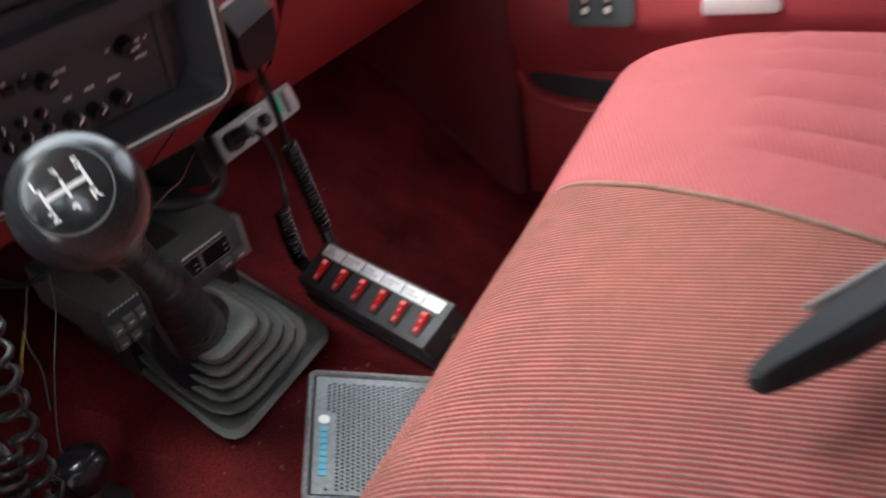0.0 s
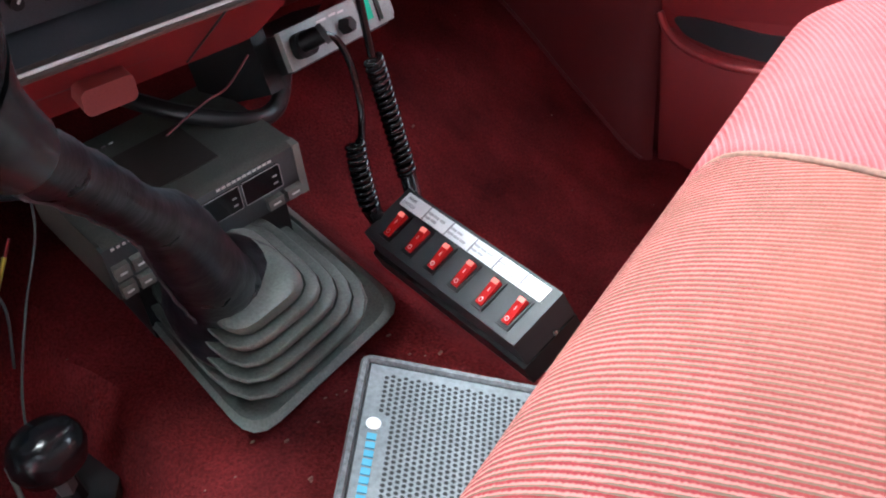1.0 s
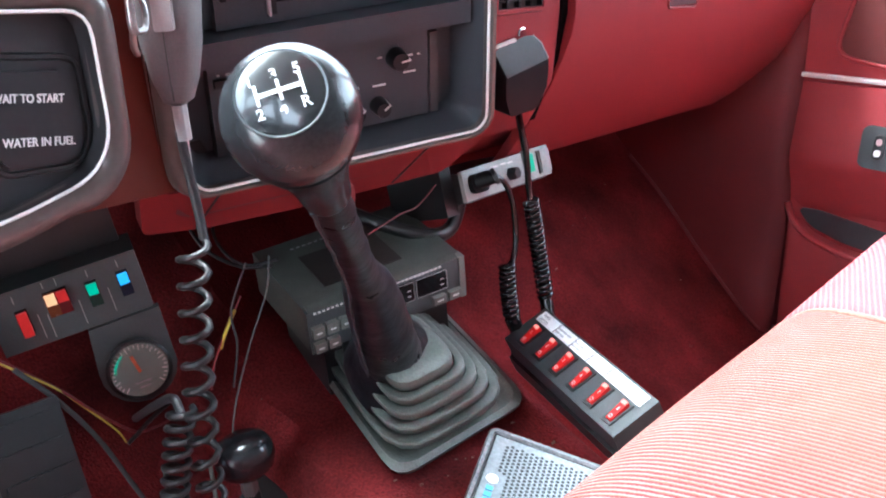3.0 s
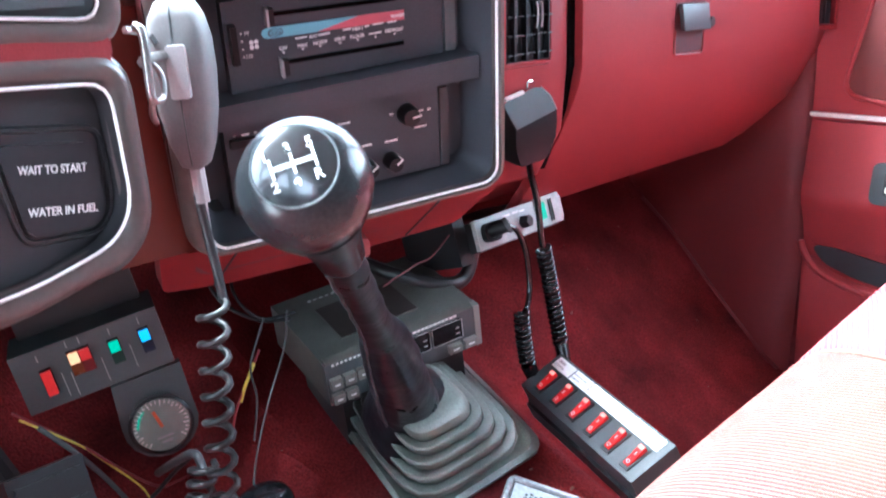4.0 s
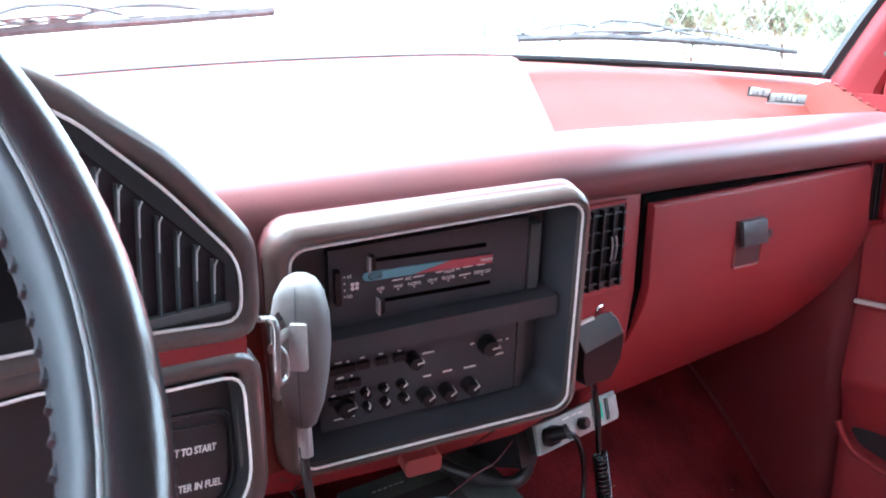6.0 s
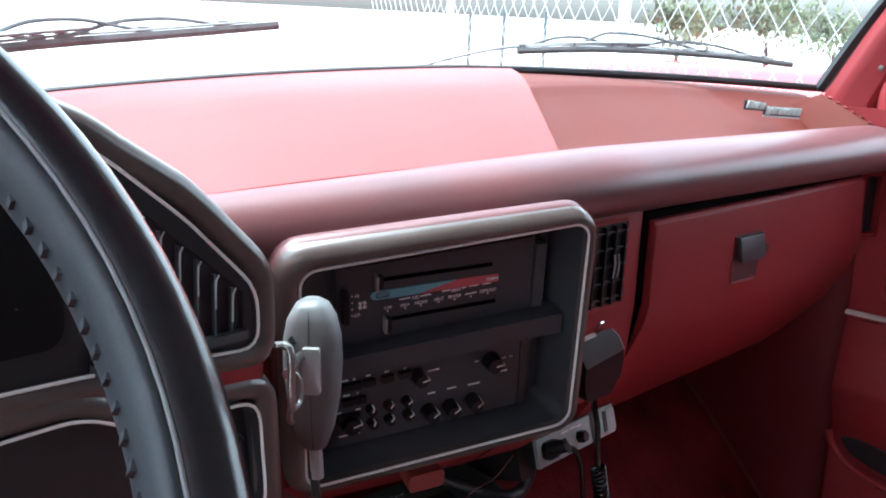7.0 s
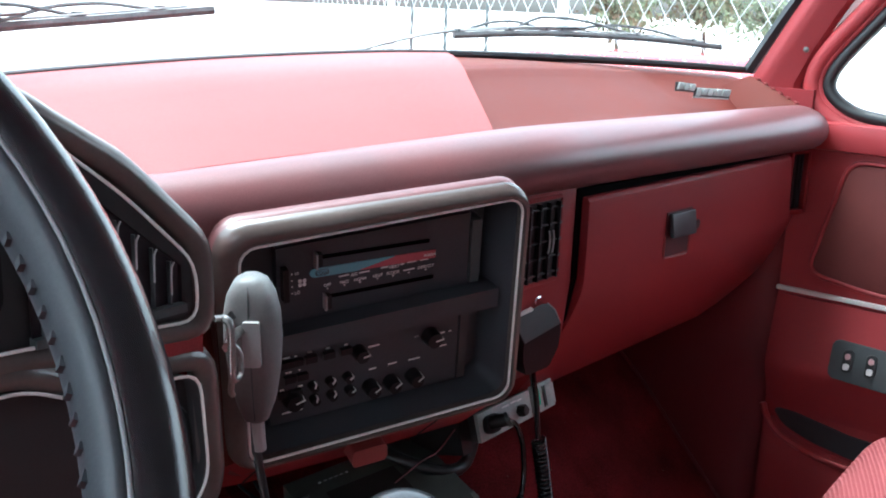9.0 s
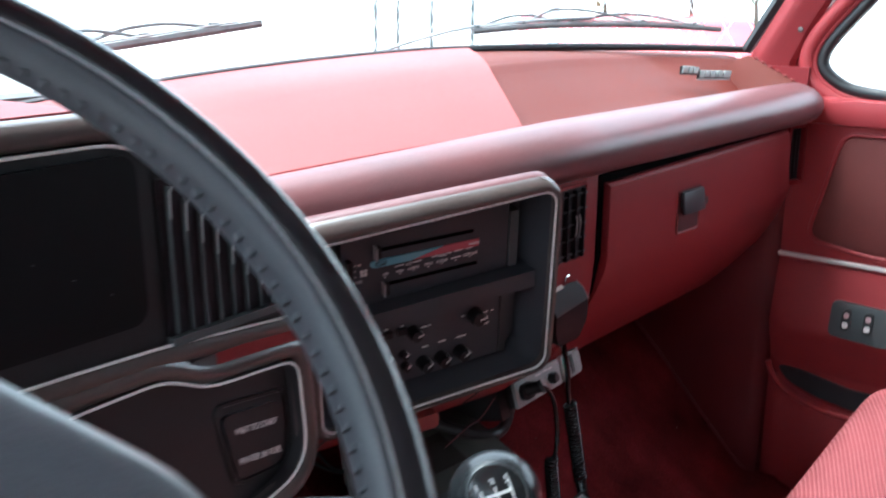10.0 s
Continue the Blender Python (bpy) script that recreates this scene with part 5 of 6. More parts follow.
# ---- switch box with six lit rockers
box_sw = thing("switch_box", (0.1977, -0.0638, 0.4135), (29.4, 7.6, -111.2), "black switch box with six lit red rockers", "switch box")
L2, Wd = 0.0757, 0.0216
part("case", box(-L2, L2, -Wd, Wd, -0.02, 0.02), mat("scuffed_black_case", (0.06, 0.064, 0.069), 0.4, grain=900, bump=0.1, vary=0.15), box_sw, bevel=0.0018)
part("skirt", box(-L2 - 0.004, L2 + 0.001, -Wd - 0.003, Wd, -0.022, -0.004), BLACK, box_sw, bevel=0.003)
lab = part("label_strip", prism(rounded(-0.0715, 0.0685, 0.0085, 0.0195, 0.001), 0, 0.0006), PAPER, box_sw, "white paper label strip")
lab.data.transform(Matrix.Translation((0, 0, 0.0206 * S)) @ Matrix(((1, 0, 0, 0), (0, 0, 1, 0), (0, -1, 0, 0), (0, 0, 0, 1))))
for i in range(6):
    x = -0.0582 + 0.0238 * i
    fr = part("rocker_frame", box(x - 0.0050, x + 0.0050, -0.0172, 0.0062, 0.0195, 0.0212), BLACK, box_sw, bevel=0.0006)
    part("rocker", loft([[(x - 0.0029, -0.0145, 0.021), (x + 0.0029, -0.0145, 0.021), (x + 0.0029, 0.0042, 0.021), (x - 0.0029, 0.0042, 0.021)],
                         [(x - 0.0029, -0.0143, 0.0220), (x + 0.0029, -0.0143, 0.0220), (x + 0.0029, 0.0040, 0.0250), (x - 0.0029, 0.0040, 0.0250)]]), LENS_RED, fr, "lit red rocker", bevel=0.0006)
    part("rocker_end", box(x - 0.0025, x + 0.0025, 0.0008, 0.0040, 0.0243, 0.0253), LENS_TOP, fr)
    part("mark", sweep([(x + 0.0014 * math.cos(a), -0.0115 + 0.0014 * math.sin(a), 0.0229 + 0.00022 * math.sin(a)) for a in steps(0, 5.5, 8)], 0.0003, 4, True), WHITE, fr)
    part("mark", box(x - 0.0003, x + 0.0003, -0.0050, -0.0020, 0.0233, 0.0240), WHITE, fr)
    if i < 5:
        part("rule", box(x + 0.0116, x + 0.0121, 0.0085, 0.0195, 0.0206, 0.0216), INK, box_sw)
bm = bmesh.new()
for i in range(1, 6):
    x = -0.0690 + 0.0238 * i
    for j in range(2):
        for k in range(2 + (i + j) % 2):
            box(x + 0.006 * k, x + 0.006 * k + 0.0045, 0.0145 - 0.0035 * j, 0.0160 - 0.0035 * j, 0.0206, 0.0215, bm)
for word, y in (("MAIN", 0.0148), ("SWITCH", 0.0105)):
    lettering("lettering", word, 0.0036, (-0.0698 + (0.002 if word == "MAIN" else 0), y, 0.0211), INK, lab, turn=(0, 0, 0), squeeze=0.9)
tagged(part("print", bm, mat("faint_grey_ink", (0.74, 0.74, 0.76), 0.7, bump=0), lab), kind="stuff")
part("mounting_ear", lathe([(0.0055, 0.0), (0.012, 0.0), (0.012, 0.006), (0.0055, 0.0075)], 20, m=Matrix.Translation((-L2 - 0.003, -0.010, -0.012))), GREY_DARK, box_sw, "rounded mounting ear", bevel=0.0005)
part("bolt", lathe([(0.0, 0.0), (0.002, 0.0), (0.002, 0.002), (0.001, 0.003)], 8, m=Matrix.Translation((L2, 0.004, 0.0)) @ pose(0, 0, 0, 0, 90, 0)), CHROME, box_sw)

# ---- control head under the dash, its plug and two coiled leads
head = thing("control_head", (0.2399, 0.0712, 0.5496), (-15.9, -0.5, 1.3), "silver-fronted control head under the dash with a plug", "control box")
part("case", box(-0.056, 0.056, -0.022, 0.06, -0.0125, 0.0125), BLACK, head, bevel=0.001)
fp = part("front", box(-0.0615, 0.0198, -0.026, -0.022, -0.0108, 0.0145), SILVER_FACE, head, "silver front plate", bevel=0.0008)
fp2 = part("front", box(0.0248, 0.0590, -0.026, -0.022, -0.0104, 0.0155), SILVER_FACE, head, "silver front plate", bevel=0.0008)
part("green_window", box(0.0275, 0.0352, -0.0268, -0.0255, -0.0035, 0.0115), GREEN, fp2, "green lit window")
part("slit", box(0.0408, 0.0422, -0.0266, -0.0255, -0.0075, 0.0125), BLACK, fp2)
part("key", box(0.0435, 0.0572, -0.0285, -0.0255, -0.0070, 0.0125), SILVER_FACE, fp2, bevel=0.0010)
part("knob", lathe([(0.0058, 0.0), (0.0058, 0.006), (0.0045, 0.008), (0.0, 0.008)], 6, m=Matrix.Translation((0.0010, -0.026, 0.0005)) @ pose(0, 0, 0, 90, 0, 0)), BLACK, fp)
part("knob_collar", box(0.0072, 0.0105, -0.0275, -0.0255, -0.0045, 0.0045), GREY_LIGHT, fp, bevel=0.0006)
part("socket", prism(rounded(-0.0560, -0.0345, -0.0060, 0.0100, 0.006), -0.031, -0.0255), BLACK_MATT, fp, "black socket", bevel=0.001)
def on_head(p):
    """A point of the cab in the control head's own frame."""
    return pose(0.2399, 0.0712, 0.5496, -15.9, -0.5, 1.3).inverted() @ Vector(p)


part("plug", sweep([on_head(p) for p in ((0.1930, 0.044, 0.560), (0.1965, 0.034, 0.5645), (0.1990, 0.029, 0.5655))], 0.0060, 12, radii=[0.0066, 0.0062, 0.0050]), BLACK_MATT, fp, "black plug", smooth=60)
part("plug_ring", lathe([(0.0046, 0.0), (0.0070, 0.0), (0.0070, 0.0035), (0.0046, 0.0035)], 16, m=Matrix.Translation(on_head((0.1978, 0.031, 0.5650))) @ pose(0, 0, 0, 75, 0, 40)), GREY_DARK, fp, "worn grey plug ring", bevel=0.0005)
tagged(part("print", bars([(-0.0245, -0.014, 0.0095), (-0.011, -0.003, 0.0098), (-0.001, 0.006, 0.0092)], -0.026, h=0.0016), WHITE, fp), kind="stuff")
part("bracket", box(-0.07, -0.056, -0.01, 0.05, -0.02, 0.03), BLACK, head)


def lead(name, label, parts):
    c = thing(name, (0.22, 0.01, 0.50), (0, 0, 0), label, "cable")
    q = Vector((0.22, 0.01, 0.50))
    for kind, pts, r in parts:
        pts = [Vector(p) - q for p in pts]
        if kind == "coil":
            part("coil", coil(pts, 0.0056, 0.0048, 0.0020), BLACK_GLOSS, c, smooth=80)
        else:
            part("lead", sweep(spline(pts, 6), r, 7), BLACK_GLOSS, c, smooth=60)
    return c


lead("coiled_lead", "black coiled lead from the plug to the switch box", [("line", [(0.1985, 0.029, 0.5655), (0.2065, 0.026, 0.5600), (0.2125, 0.024, 0.5470), (0.2160, 0.023, 0.5330), (0.2165, 0.021, 0.5120), (0.2085, 0.017, 0.4965), (0.2030, 0.016, 0.4935)], 0.0025),
     ("coil", [(0.199, 0.016, 0.495), (0.201, 0.016, 0.475), (0.207, 0.016, 0.446)], 0), ("line", [(0.207, 0.016, 0.446), (0.214, 0.012, 0.430), (0.212, 0.004, 0.425)], 0.0065)])
lead("coiled_lead", "long black coiled lead hanging from the hand set", [("line", [(0.190, 0.002, 0.622), (0.205, 0.010, 0.606), (0.215, 0.012, 0.585), (0.222, 0.014, 0.560), (0.225, 0.014, 0.545)], 0.0028),
     ("coil", [(0.226, 0.014, 0.543), (0.234, 0.014, 0.517), (0.241, 0.012, 0.483), (0.244, 0.008, 0.455)], 0), ("line", [(0.244, 0.008, 0.455), (0.238, 0.0, 0.440)], 0.006)])

# ---- small black hand set on the end of the centre panel
hs = thing("hand_set", (0.190, 0.0, 0.640), (0, 0, 0), "small black wedge-topped hand microphone in a chrome hook", "microphone")
QH = Vector((0.190, 0.0, 0.640))
near_l, near_r, deep = Vector((0.1667, -0.0040, 0.6510)) - QH, Vector((0.2065, -0.0125, 0.6625)) - QH, Vector((-0.006, 0.008, 0.020))
along = (near_r - near_l).normalized()
top_ring = [near_l, near_r, near_r + deep * 0.55, near_r + deep * 0.9 - along * 0.004, near_r + deep - along * 0.011, near_l + deep, near_l + deep * 0.85 - along * 0.001]
mid_c = sum(top_ring, Vector()) / len(top_ring)
rings = []
for k, grow, thick in ((0.043, 0.55, 0.010), (0.040, 0.68, 0.012), (0.024, 0.97, 0.014), (0.010, 1.02, 0.010), (0.0012, 1.0, 0.002), (0.0, 0.97, 0.0)):
    level = 1.0 - min(1.0, k / 0.043) * 0.75
    rings.append([mid_c + Vector(((p.x - mid_c.x) * grow, (p.y - mid_c.y) * grow + (thick if j > 1 else 0.0), (p.z - mid_c.z) * level - k)) for j, p in enumerate(top_ring)])
part("body", loft(rings), BLACK_DEEP, hs, bevel=0.0008)
# black shell's top face painted grey for the light falling on it
part("top_cap", loft([[mid_c + (p - mid_c) * 0.955 + Vector((0, -0.0002, h_)) for p in top_ring] for h_ in (-0.001, 0.0006)]), GREY_DARK, hs, "sloping top with its lit grey painted on", bevel=0.0004)
part("pale_top_edge", sweep([top_ring[k] + Vector((0, 0, 0.0002)) for k in (1, 2, 3)], 0.0007, 6), GREY_LIGHT, hs, "pale edge of the top")
# white colour in place of the chrome bar's bright reflection
part("hook", sweep([Vector(p) - QH for p in ((0.1612, 0.0030, 0.6735), (0.1790, -0.0010, 0.6775))], 0.0023, 8, flat=0.7), PIN, hs, "chrome hook with its highlight painted white")
part("hook_end", sweep([Vector(p) - QH for p in spline([(0.1880, 0.0020, 0.6790), (0.1885, 0.0020, 0.6835), (0.1935, 0.0015, 0.6845)], 4)], 0.0013, 6), CHROME, hs)
part("hook_plate", loft([[Vector((x, y, z)) - QH for x, z in ((0.1565, 0.657), (0.1605, 0.654), (0.1605, 0.634), (0.1585, 0.622), (0.1560, 0.622))] for y in (0.004, 0.0055)]), GREY_BROWN, hs, "dull hook plate", bevel=0.0003)
part("stud", sweep([(0.0, 0.004, 0.008), (0.0, 0.026, 0.008)], 0.006, 8), BLACK, hs)

# ---- extension loudspeaker on the tunnel
spk = thing("extension_speaker", (0.0739, -0.1088, 0.3578), (13.1, 15.2, -62.0), "black extension loudspeaker with a perforated grey grille", "loudspeaker")
U, V2 = 0.0600, 0.0614
ox = 0.0064
part("case", box(-U + ox, U + ox, -V2, V2, -0.04, 0.0225), BLACK, spk, bevel=0.003)
part("rim", sweep([(p[0] + ox, p[1], 0.0235) for p in rounded(-U + 0.002, U - 0.002, -V2 + 0.002, V2 - 0.002, 0.004)], 0.0026, 6, True, up=(0, 0, 1)), mat("scuffed_rim", (0.34, 0.36, 0.38), 0.4, grain=300, bump=0.1, vary=0.3), spk, "scuffed grey rim")
gr = part("grille", box(-U + ox + 0.006, U + ox - 0.006, -V2 + 0.006, V2 - 0.006, 0.021, 0.0240), mat("grey_grille", (0.36, 0.40, 0.42), 0.34, 0.3, grain=300, bump=0.1, vary=0.2), spk, "grey perforated grille")
bm = bmesh.new()
for i in range(26):
    for j in range(30):
        x = -U + ox + 0.016 + 0.0037 * i
        y = -V2 + 0.010 + 0.0035 * j + (0.00175 if i % 2 else 0)
        if x < -U + ox + 0.020 and -0.05 < y < 0.02 or y > V2 - 0.012 or x > U + ox - 0.01:
            continue
        vs = [bm.verts.new((x + 0.00142 * math.cos(a), y + 0.00142 * math.sin(a), 0.02425)) for a in [math.pi / 3 * k for k in range(6)]]
        bm.faces.new(vs)
tagged(part("perforation", bm, BLACK, gr), kind="stuff")
part("emblem", lathe([(0.0, 0.0), (0.0043, 0.0), (0.0043, 0.0008), (0.0, 0.0009)], 20, m=Matrix.Translation((-U + ox + 0.013, 0.012, 0.024))), PAPER, gr, "round white emblem")
bm = bmesh.new()
for k in range(8):
    box(-U + ox + 0.0105, -U + ox + 0.0158, 0.0050 - 0.0058 * k - 0.0042, 0.0050 - 0.0058 * k, 0.024, 0.0248, bm)
tagged(part("brand_mark", bm, BLUE_PRINT, gr, "blue brand mark"), kind="stuff")

# ---- row of coloured lamps and a round gauge under the dash
lp = thing("lamp_panel", (-0.0903, 0.1837, 0.5072), (-1.1, -13.8, -27.6), "grey panel of coloured switches above a round gauge", "switch panel")
part("case", box(-0.052, 0.052, -0.015, 0.03, -0.0223, 0.0223), GREY_DARK, lp, bevel=0.0015)
TINTS = {AMBER.name: mat("dark_amber_lens", (0.16, 0.04, 0.012), 0.25, bump=0), RED_LAMP.name: mat("dark_red_lens", (0.12, 0.008, 0.012), 0.25, bump=0),
         GREEN.name: mat("dark_green_lens", (0.01, 0.04, 0.03), 0.25, bump=0), BLUE.name: mat("dark_blue_lens", (0.01, 0.02, 0.045), 0.25, bump=0)}
for x, z, cm, hh in ((-0.0317, 0.0003, RED_LAMP, 0.009), (-0.0108, 0.0064, AMBER, 0.004), (-0.0029, 0.0064, RED_LAMP, 0.004), (0.0172, 0.004, GREEN, 0.004), (0.0389, 0.004, BLUE, 0.004)):
    s_ = part("lamp_switch", box(x - 0.004, x + 0.004, -0.019, -0.0145, z - 0.011, z + 0.007), TINTS[cm.name], lp, bevel=0.0008)
    part("lamp", box(x - 0.0034, x + 0.0034, -0.0205, -0.0185, z + 0.006 - 2 * hh + 0.0, z + 0.006), cm, s_, "lit coloured lamp", bevel=0.0006)
tagged(part("rule", bars([(x - 0.0003, x + 0.0003, z) for x, z in ((-0.0225, -0.018), (-0.0165, -0.02), (0.006, -0.018), (0.027, -0.016))], -0.015, h=0.018), GREY_LIGHT, lp), kind="stuff")
tagged(part("rule", bars([(x - 0.0003, x + 0.0003, z) for x, z in ((-0.034, 0.013), (-0.013, 0.016), (-0.004, 0.016), (0.017, 0.014), (0.038, 0.014))], -0.015, h=0.005), GREY_LIGHT, lp), kind="stuff")
gx, gz = 0.0270, -0.0625
outline = [(0.004, -0.0235), (0.055, -0.0235)] + [(gx + 0.0275 * math.cos(radians(a)), gz + 0.0275 * math.sin(radians(a))) for a in range(10, -191, -20)]
part("gauge_bracket", prism(outline[::-1], -0.016, -0.008), GREY_DARK, lp, "rounded grey bracket", bevel=0.001)
gm = Matrix.Translation((gx, -0.016, gz)) @ pose(0, 0, 0, 90, 0, 0)
ga = part("gauge", lathe([(0.0225, 0.0), (0.0235, 0.006), (0.0215, 0.0075), (0.0205, 0.005), (0.0, 0.005)], 32, m=gm), BLACK, lp, "round boost gauge", smooth=50)
part("dial", lathe([(0.0, 0.0051), (0.0205, 0.0051), (0.0205, 0.0054), (0.0, 0.0055)], 28, m=gm), DIAL, ga, "grey dial")
bm = bmesh.new()
for k in range(28):
    a = radians(225 - 270 * k / 27)
    box(-0.0004, 0.0004, -0.0003, 0.0003, -0.0022 if k % 3 else -0.004, 0, bm, Matrix.Translation((gx + 0.0195 * math.cos(a), -0.0219, gz + 0.0195 * math.sin(a))) @ pose(0, 0, 0, 0, 90 - math.degrees(a), 0))
tagged(part("ticks", bm, WHITE, ga), kind="stuff")
part("green_arc", sweep([(gx + 0.0165 * math.cos(radians(a)), -0.0218, gz + 0.0165 * math.sin(radians(a))) for a in range(120, 175, 7)], 0.0008, 6, up=(0, 1, 0)), GREEN, ga, "green arc")
part("needle", box(-0.0012, 0.0012, -0.0006, 0.0006, -0.001, 0.0125, m=Matrix.Translation((gx, -0.0228, gz)) @ pose(0, 0, 0, 0, -10, 0)), NEEDLE, ga, "orange needle")
tagged(part("maker_marks", bars([(gx - 0.006, gx + 0.006, gz - 0.010), (gx - 0.004, gx + 0.004, gz - 0.014)], -0.0218), GREY_LIGHT, ga), kind="stuff")
part("lens", lathe([(0.0, 0.0072), (0.0212, 0.0066), (0.0, 0.0078)], 24, m=gm), GLASS, ga).visible_shadow = False
part("hanger", box(-0.045, 0.045, 0.02, 0.03, 0.02, 0.10), BLACK, lp)


# ---- loose wires
def wire(pts, r, material, label):
    q = Vector(pts[0])
    c = thing("wire", q, (0, 0, 0), label, "wire")
    part("strand", sweep([Vector(p) - q for p in spline(pts, 8)], r, 6), material, c, smooth=80)


wire([(-0.16, 0.17, 0.490), (-0.1243, 0.15, 0.4583), (-0.100, 0.15, 0.4322), (-0.0713, 0.15, 0.4052), (-0.053, 0.15, 0.4009), (-0.0304, 0.15, 0.4030)], 0.0010, WIRE_RED, "thin red wire below the lamp panel")
wire([(-0.16, 0.16, 0.488), (-0.1275, 0.15, 0.4610), (-0.112, 0.15, 0.4440), (-0.085, 0.15, 0.4120), (-0.0774, 0.15, 0.3983)], 0.0008, WIRE_YELLOW, "thin yellow wire below the lamp panel")
wire([(-0.0391, 0.15, 0.4157), (-0.055, 0.149, 0.410), (-0.070, 0.148, 0.4020), (-0.0774, 0.148, 0.3980)], 0.0016, BLACK, "black sleeved wire joint below the gauge")
wire([(-0.150, 0.155, 0.480), (-0.1252, 0.15, 0.4496), (-0.0983, 0.15, 0.4087), (-0.0805, 0.14, 0.3670), (-0.0700, 0.115, 0.3350), (-0.0820, 0.070, 0.3480), (-0.0860, 0.031, 0.3640), (-0.0760, -0.026, 0.3660), (-0.060, -0.080, 0.360)], 0.0020, GREY_DARK, "dark grey cable trailing to the carpet")
wire([(-0.0550, 0.081, 0.395), (-0.0522, 0.0814, 0.3664), (-0.0490, 0.084, 0.3200), (-0.0440, 0.088, 0.275)], 0.0016, RUBBER, "pale grey cable running down to the carpet")
wire([(-0.010, 0.06, 0.545), (-0.014, 0.06, 0.520), (-0.031, 0.06, 0.485), (-0.046, 0.06, 0.445), (-0.052, 0.06, 0.41)], 0.0007, GREY_DARK, "thin dark wire hanging by the tape unit")
wire([(-0.03, 0.06, 0.545), (-0.044, 0.06, 0.515), (-0.041, 0.06, 0.49), (-0.046, 0.06, 0.46)], 0.0008, PLASTIC, "thin dark wire hanging by the tape unit")
wire([(0.004, 0.12, 0.486), (-0.006, 0.12, 0.470), (-0.011, 0.12, 0.459)], 0.0014, WIRE_YELLOW, "yellow wire end under the dash")
wire([(0.010, 0.12, 0.495), (-0.008, 0.12, 0.467), (-0.017, 0.12, 0.451), (-0.022, 0.12, 0.43)], 0.0010, WIRE_RED, "red wire under the dash")
wire([(0.075, 0.05, 0.542), (0.109, 0.05, 0.550), (0.128, 0.05, 0.552), (0.150, 0.05, 0.565)], 0.0007, mat("dull_red_wire", (0.16, 0.02, 0.025), 0.5, bump=0), "red wire along the dash edge")
wire([(0.192, 0.06, 0.56), (0.190, 0.06, 0.537), (0.178, 0.06, 0.520), (0.155, 0.065, 0.520), (0.130, 0.10, 0.530), (0.115, 0.16, 0.545)], 0.006, BLACK, "thick black cable under the dash")
wire([(0.199, -0.080, 0.385), (0.195, -0.112, 0.372), (0.182, -0.135, 0.365), (0.17, -0.18, 0.34)], 0.0045, GREY_BROWN, "grey cable from the switch box along the carpet")

wire([(0.262, 0.095, 0.592), (0.290, 0.085, 0.578), (0.316, 0.085, 0.573), (0.330, 0.095, 0.582)], 0.0014, GREY_LIGHT, "pale wire showing under the glovebox")
wire([(0.322, 0.095, 0.582), (0.333, 0.085, 0.574), (0.354, 0.085, 0.579), (0.372, 0.100, 0.592)], 0.0014, GREY_LIGHT, "pale wire showing under the glovebox")
wire([(-0.06, 0.13, 0.375), (-0.085, 0.08, 0.350), (-0.09, 0.0, 0.345), (-0.06, -0.06, 0.352), (0.0, -0.10, 0.360)], 0.0022, GREY_BROWN, "grey cable crossing the carpet by the lever")

wire([(-0.005, 0.17, 0.560), (0.000, 0.15, 0.530), (0.018, 0.13, 0.514), (0.045, 0.125, 0.508)], 0.0015, BLACK_MATT, "black cable behind the tape unit")
wire([(0.030, 0.17, 0.565), (0.012, 0.15, 0.535), (0.020, 0.13, 0.515), (0.055, 0.13, 0.510)], 0.0013, BLACK_MATT, "black cable behind the tape unit")

# lint on the carpet
rnd = random.Random(5)
lint = bmesh.new()
for k in range(40):
    x, y = (rnd.uniform(0.02, 0.72), rnd.uniform(-0.14, 0.24)) if k < 24 else (rnd.uniform(-0.02, 0.16), rnd.uniform(-0.10, -0.01))
    s_ = rnd.uniform(0.0006, 0.0016)
    box(-s_, s_, -s_ * 0.6, s_ * 0.6, 0, s_ * 0.7, lint, Matrix.Translation((x, y, floor_z(x, y) + 0.0035)) @ pose(0, 0, 0, 0, 30, rnd.uniform(0, 180)))
tagged(part("lint", lint, PIPING), "pale specks of lint on the red carpet", "lint", kind="stuff")

# ---- pedal
ped = thing("pedal", (-0.175, 0.10, 0.43), (-25, 0, 0), "dark rubber pedal pad on a steel arm", "pedal")
part("pad", box(-0.022, 0.030, -0.008, 0.008, -0.045, 0.045), BLACK, ped, bevel=0.003)
for k in range(5):
    part("tread", box(-0.018, 0.026, -0.0105, -0.0075, -0.036 + 0.018 * k - 0.002, -0.036 + 0.018 * k + 0.002), BLACK, ped, bevel=0.0008)
part("arm", sweep([(0, 0.005, 0), (-0.01, 0.06, 0.1), (-0.01, 0.10, 0.2)], 0.008, 8), BLACK, ped)

# ---- bench seat
seat = thing("bench_seat", (0, -0.45, 0.25), (0, 0, 0), "red ribbed-cloth bench seat with tan piping", "seat")
QS = Vector((0, -0.45, 0.25))
prof = [(-0.175, 0.27), (-0.160, 0.30), (-0.154, 0.36), (-0.158, 0.42), (-0.166, 0.452), (-0.180, 0.476), (-0.200, 0.490), (-0.230, 0.500), (-0.28, 0.508), (-0.34, 0.512), (-0.40, 0.513), (-0.50, 0.512), (-0.60, 0.508), (-0.72, 0.50)]
PR = spline([(0, a, b) for a, b in prof], 4)


